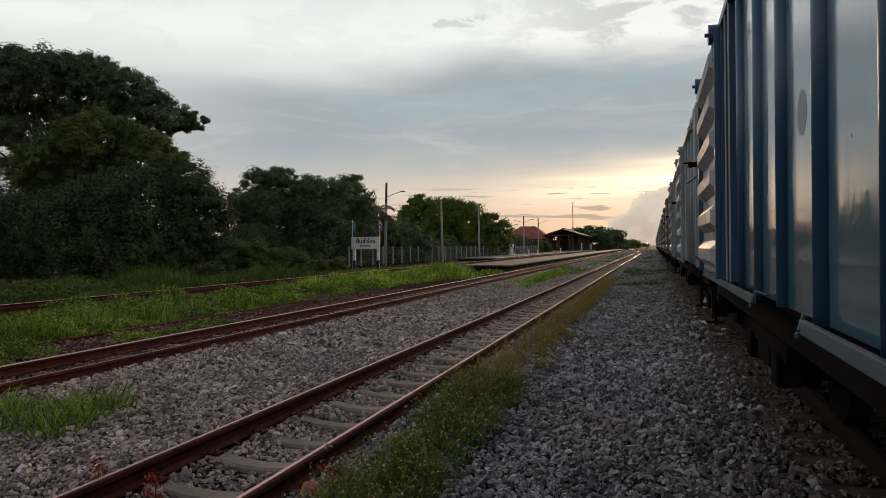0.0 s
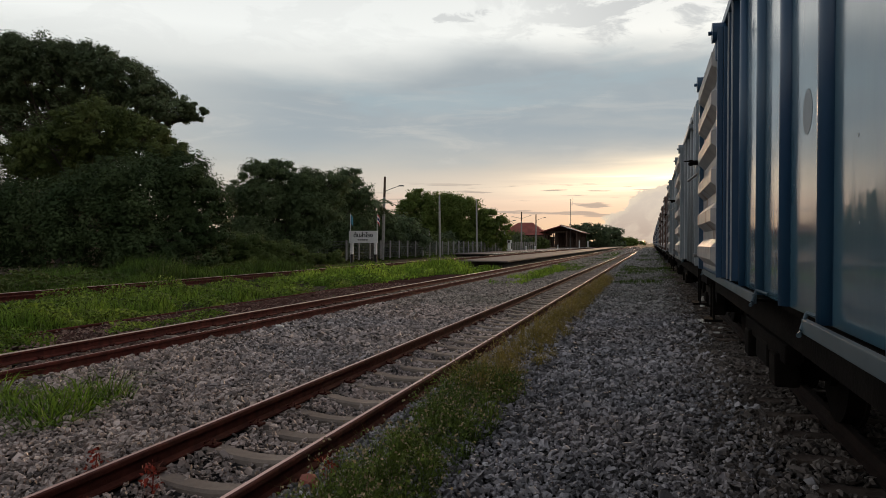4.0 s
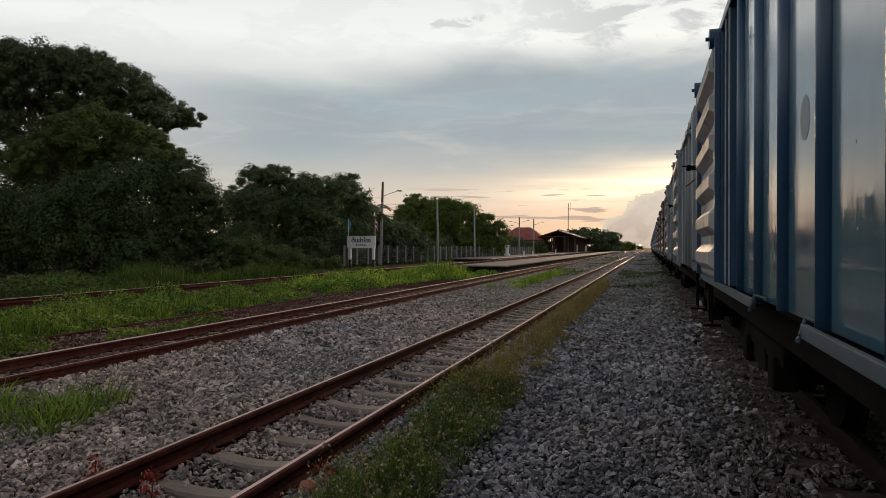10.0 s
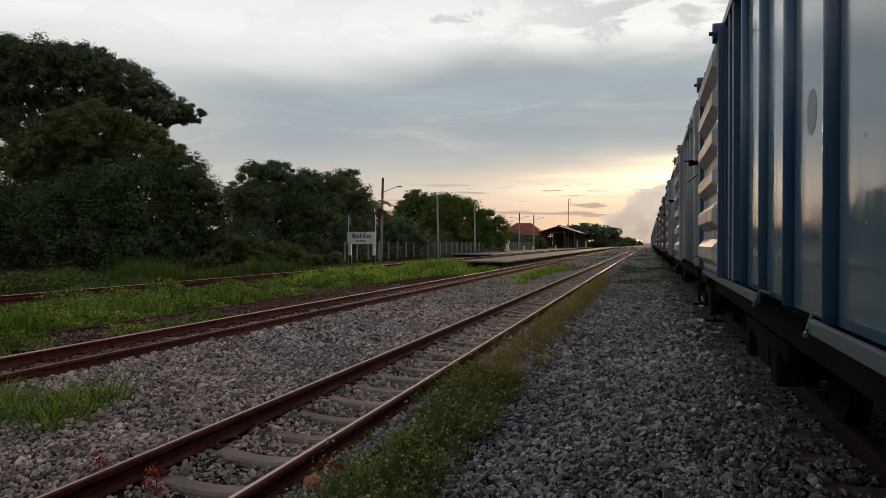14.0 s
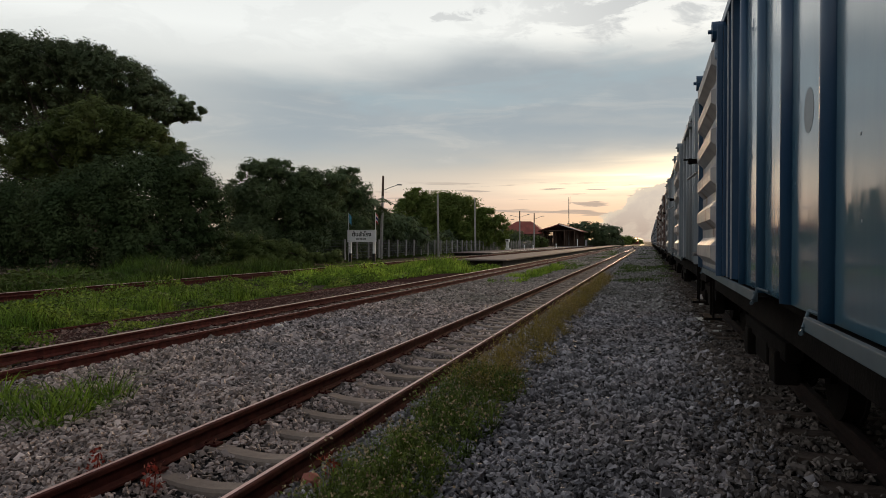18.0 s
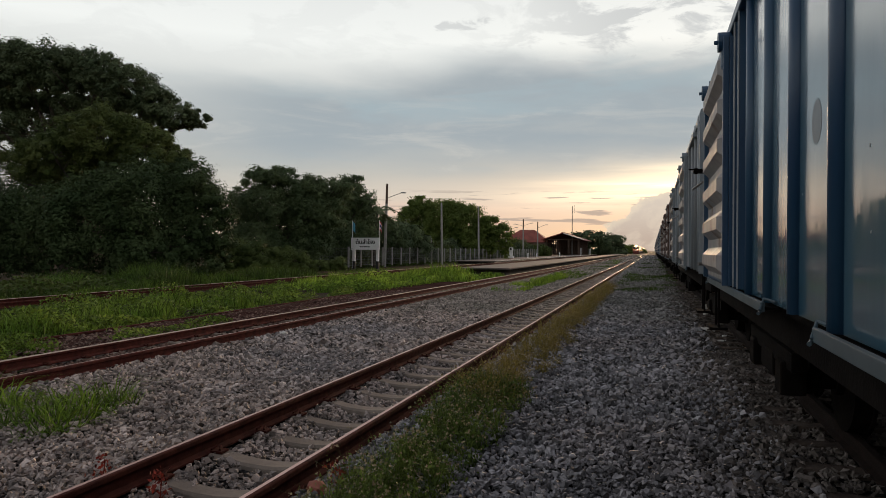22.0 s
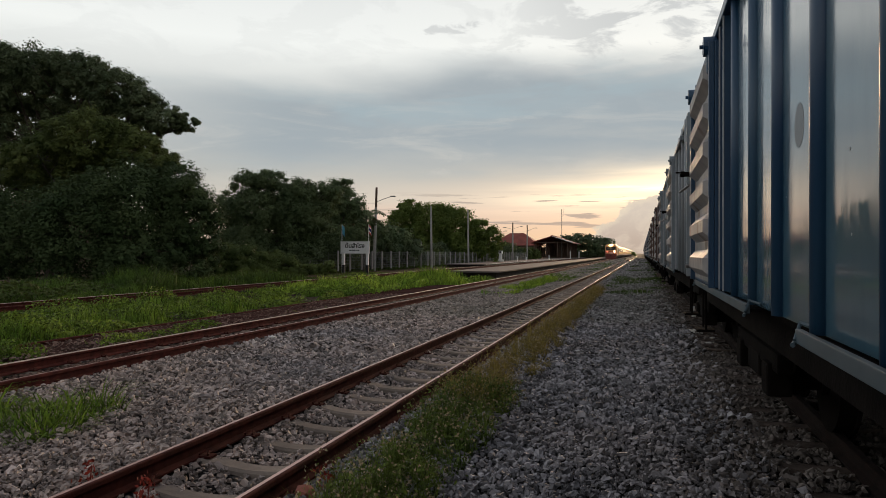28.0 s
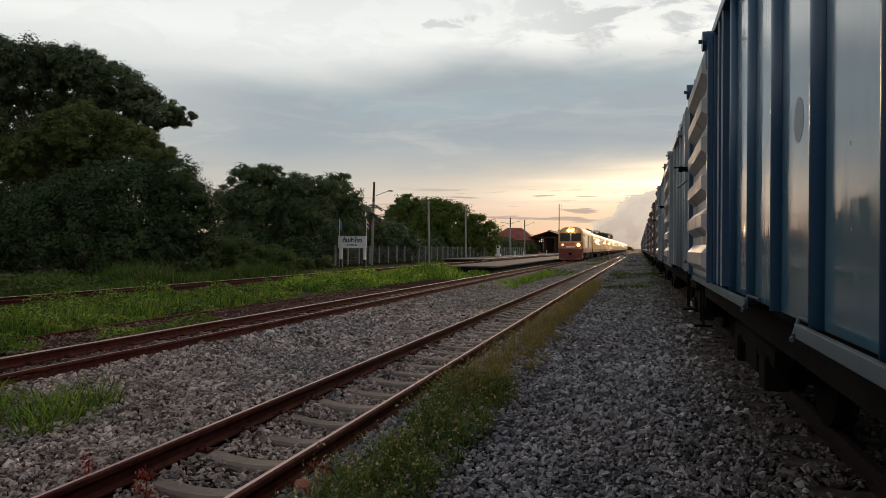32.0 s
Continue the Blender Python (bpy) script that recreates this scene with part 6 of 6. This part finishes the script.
def weeds(name, label, seed, n, y0, y1, material, h):
    """A strip of wiry flowering weeds along the foot of the rail: stems, small leaves and seed heads."""
    rng = np.random.default_rng(seed)
    y = y0 + (y1 - y0) * rng.uniform(0, 1, n) ** 1.25
    mid = np.interp(y, (3.5, 4.2, 5.3, 8, 11, 16, 30), WEED_MID)
    half = np.interp(y, (3.5, 4.2, 5.3, 8, 11, 16, 30), WEED_HALF)
    x = mid + half * np.clip(rng.normal(0, 0.5, n), -1, 1)
    # stems draw together into tufts of different height
    tufts = n // 42
    pick = rng.integers(0, n, tufts)
    tx, ty, th = x[pick], y[pick], rng.uniform(0.45, 1.15, tufts)
    own = np.array([np.argmin((tx - a) ** 2 + ((ty - b) * 0.8) ** 2) for a, b in zip(x, y)])
    x, y = x + (tx[own] - x) * 0.55, y + (ty[own] - y) * 0.55
    out = np.hypot(x - tx[own], y - ty[own])
    hh = h * rng.uniform(0.4, 1.1, n) * th[own] * np.clip(1.15 - out * 3.0, 0.35, 1.1)
    v, f = blades(x, y, hh, 0.0035, rng, 0.8)
    tips = v.reshape(-1, 5, 3)
    m = len(x)
    k = 5
    t = rng.uniform(0.05, 0.85, (m, k, 1))
    pts = tips[:, 0][:, None] * (1 - t) + tips[:, 4][:, None] * t + rng.normal(size=(m, k, 3)) * 0.022
    lv, lf = leaf_quads(pts.reshape(-1, 3), 0.016, rng, 0.0, 2.2)
    lt = np.concatenate([lf[:, [0, 1, 2]], lf[:, [0, 2, 3]]])
    head = tips[rng.random(m) < 0.2, 4]
    hv, hf = leaf_quads(np.repeat(head, 3, 0) + rng.normal(size=(len(head) * 3, 3)) * 0.007, 0.010, rng, 0, 1.2)
    ht = np.concatenate([hf[:, [0, 1, 2]], hf[:, [0, 2, 3]]])
    verts = np.concatenate([v, lv, hv])
    faces = np.concatenate([f, lt + len(v), ht + len(v) + len(lv)])
    idx = np.concatenate([np.zeros(len(f) + len(lt)), np.ones(len(ht))])
    return tagged(new(name, arrays(name, verts, faces, [material, WEED_HEAD], idx)), label, "weeds", kind="stuff")


weeds("weed_strip", "wiry green flowering weeds along the rail", 41, 5600, 3.4, 8.0, WEED_GREEN, 0.36)
weeds("weed_strip", "yellowing wiry weeds along the rail", 42, 7600, 7.0, 32, WEED, 0.44)

RED_LEAF = leaf_mat("red_weed_leaf", (0.19, 0.028, 0.02), (0.27, 0.055, 0.036), 0.3)


def red_weed(x, y, seed):
    rng = np.random.default_rng(seed)
    th = thing("red_weed", "small red-leaved weed beside the rail", "weed", "red weeds", at=pose(x, y, float(ground_z(x))))
    part("stem", rodded((0, 0, -0.02), (0.01, 0.01, 0.20), 0.004, 6), RED_LEAF, th)
    pts = np.stack([rng.normal(0, 0.035, 70), rng.normal(0, 0.035, 70), rng.uniform(0.04, 0.23, 70)], -1)
    v, f = leaf_quads(pts, 0.018, rng, 0, 1.8)
    part("leaves", arrays("leaves", v, f, [RED_LEAF]), None, th)


red_weed(-3.41, 3.84, 1)
red_weed(-2.99, 3.88, 2)
red_weed(-1.86, 4.18, 3)

# ---- bare strip and litter beside the tracks ----
DIRT = surf("bare_reddish_dirt", (0.038, 0.019, 0.016), (0.072, 0.040, 0.034), 3, 1.0, spec=0.0, bump=0.5, bump_scale=30, c3=(0.075, 0.042, 0.034))


def dirt_strip():
    ys = np.arange(6.5, 34.1, 0.6)
    bm = bmesh.new()
    rnd = random.Random(5)
    rows = []
    for y in ys:
        t0 = min(1.0, (y - 3.0) / 10.0)
        w0, w1 = -10.75 + rnd.uniform(-0.08, 0.08), -8.62 + 0.04 * t0 + rnd.uniform(-0.06, 0.06)
        rows.append([bm.verts.new((w0 + (w1 - w0) * t, y, float(ground_z(w0 + (w1 - w0) * t)) + h)) for t, h in ((0, -0.03), (0.1, 0.11 * t0 - 0.02), (0.5, 0.13 * t0 - 0.02), (0.9, 0.11 * t0 - 0.02), (1, -0.03))])
    for a, b in zip(rows, rows[1:]):
        for i in range(4):
            bm.faces.new((a[i], a[i + 1], b[i + 1], b[i]))
    bmesh.ops.recalc_face_normals(bm, faces=bm.faces[:])
    ob = new("dirt_strip", mesh_of("dirt_strip", bm, DIRT))
    for p in ob.data.polygons:
        p.use_smooth = True
    tagged(ob, "strip of bare reddish-brown dirt beside the main track", "ground", kind="structure")


dirt_strip()
old_rail = new("old_rail", rail_mesh("old_rail", 4.0, 42.0, False))
old_rail.matrix_basis = pose(-10.36, 0, -0.165)
tagged(old_rail, "half-buried rusty old rail in the grass", "rail", kind="structure")

PALE = surf("pale_scrap_paper", (0.55, 0.53, 0.50), (0.68, 0.66, 0.62), 8, 0.7)
BRICK = surf("broken_red_brick", (0.28, 0.09, 0.06), (0.36, 0.13, 0.09), 9, 0.9, bump=0.3)


def lump(name, label, category, x, y, r, material, seed, flat=0.6):
    rng = np.random.default_rng(seed)
    v = ICO[0] * rng.uniform(0.7, 1.2, (len(ICO[0]), 1)) * r * np.array([1.2, 0.9, flat])
    ob = new(name, arrays(name, v, ICO[1], [material]))
    ob.matrix_basis = pose(x, y, float(ground_z(x)) + r * flat * 0.9 + 0.02, 0, 0, seed * 50)
    tagged(ob, label, category)


lump("white_stone", "single pale stone lying on the grey ballast", "stone", -6.45, 11.6, 0.075, PALE, 1)
lump("white_stone", "single pale stone lying on the grey ballast", "stone", -3.50, 6.30, 0.045, PALE, 2)
lump("brick_piece", "broken piece of red brick in the weeds", "brick", -1.98, 4.12, 0.09, BRICK, 3)
lump("paper_scrap", "crumpled pale litter beside the wagon track", "litter", 1.28, 13.5, 0.07, PALE, 4, 0.4)
lump("paper_scrap", "crumpled pale litter beside the wagon track", "litter", 1.40, 14.3, 0.06, PALE, 5, 0.5)


def bottle():
    th = thing("plastic_bottle", "white plastic bottle standing beside the wagon track", "bottle", at=pose(1.38, 19.0, float(ground_z(1.38)) + 0.03))
    bm = rodded((0, 0, 0), (0, 0, 0.17), 0.055, 12, 0.05)
    rod(bm, (0, 0, 0.17), (0, 0, 0.25), 0.05, 12, 0.02)
    part("body", bm, PALE, th)
    part("cap", rodded((0, 0, 0.25), (0, 0, 0.28), 0.022, 10), WHITE, th)


bottle()


def drain_grate():
    """Small slatted iron plate lying on the gravel."""
    th = thing("slatted_plate", "small pale slatted plate lying on the gravel", "plate", at=pose(1.30, 15.5, -0.16, 4, 0, 20))
    for i in range(5):
        part("slat", boxed(-0.20 + i * 0.085, -0.16 + i * 0.085, -0.22, 0.22, 0, 0.025), PALE, th)
    part("frame", boxed(-0.22, 0.22, -0.02, 0.02, -0.02, 0.0), DARK_STEEL, th)


drain_grate()



# ---- what moves ----
def motions():
    """The train rolls down the main track at 25 metres a second."""
    def at(t, back):
        return pose(TRACK_MAIN, 80.0 + 25.0 * (32.0 - t) + back, 0)
    walk(loco, [(t, at(t, 0.0)) for t in (0.0, 8.0, 16.0, 24.0, 32.0)])
    for i, c in enumerate(coaches):
        walk(c, [(t, at(t, 16.8 + 20.6 * i)) for t in (0.0, 8.0, 16.0, 24.0, 32.0)])


motions()
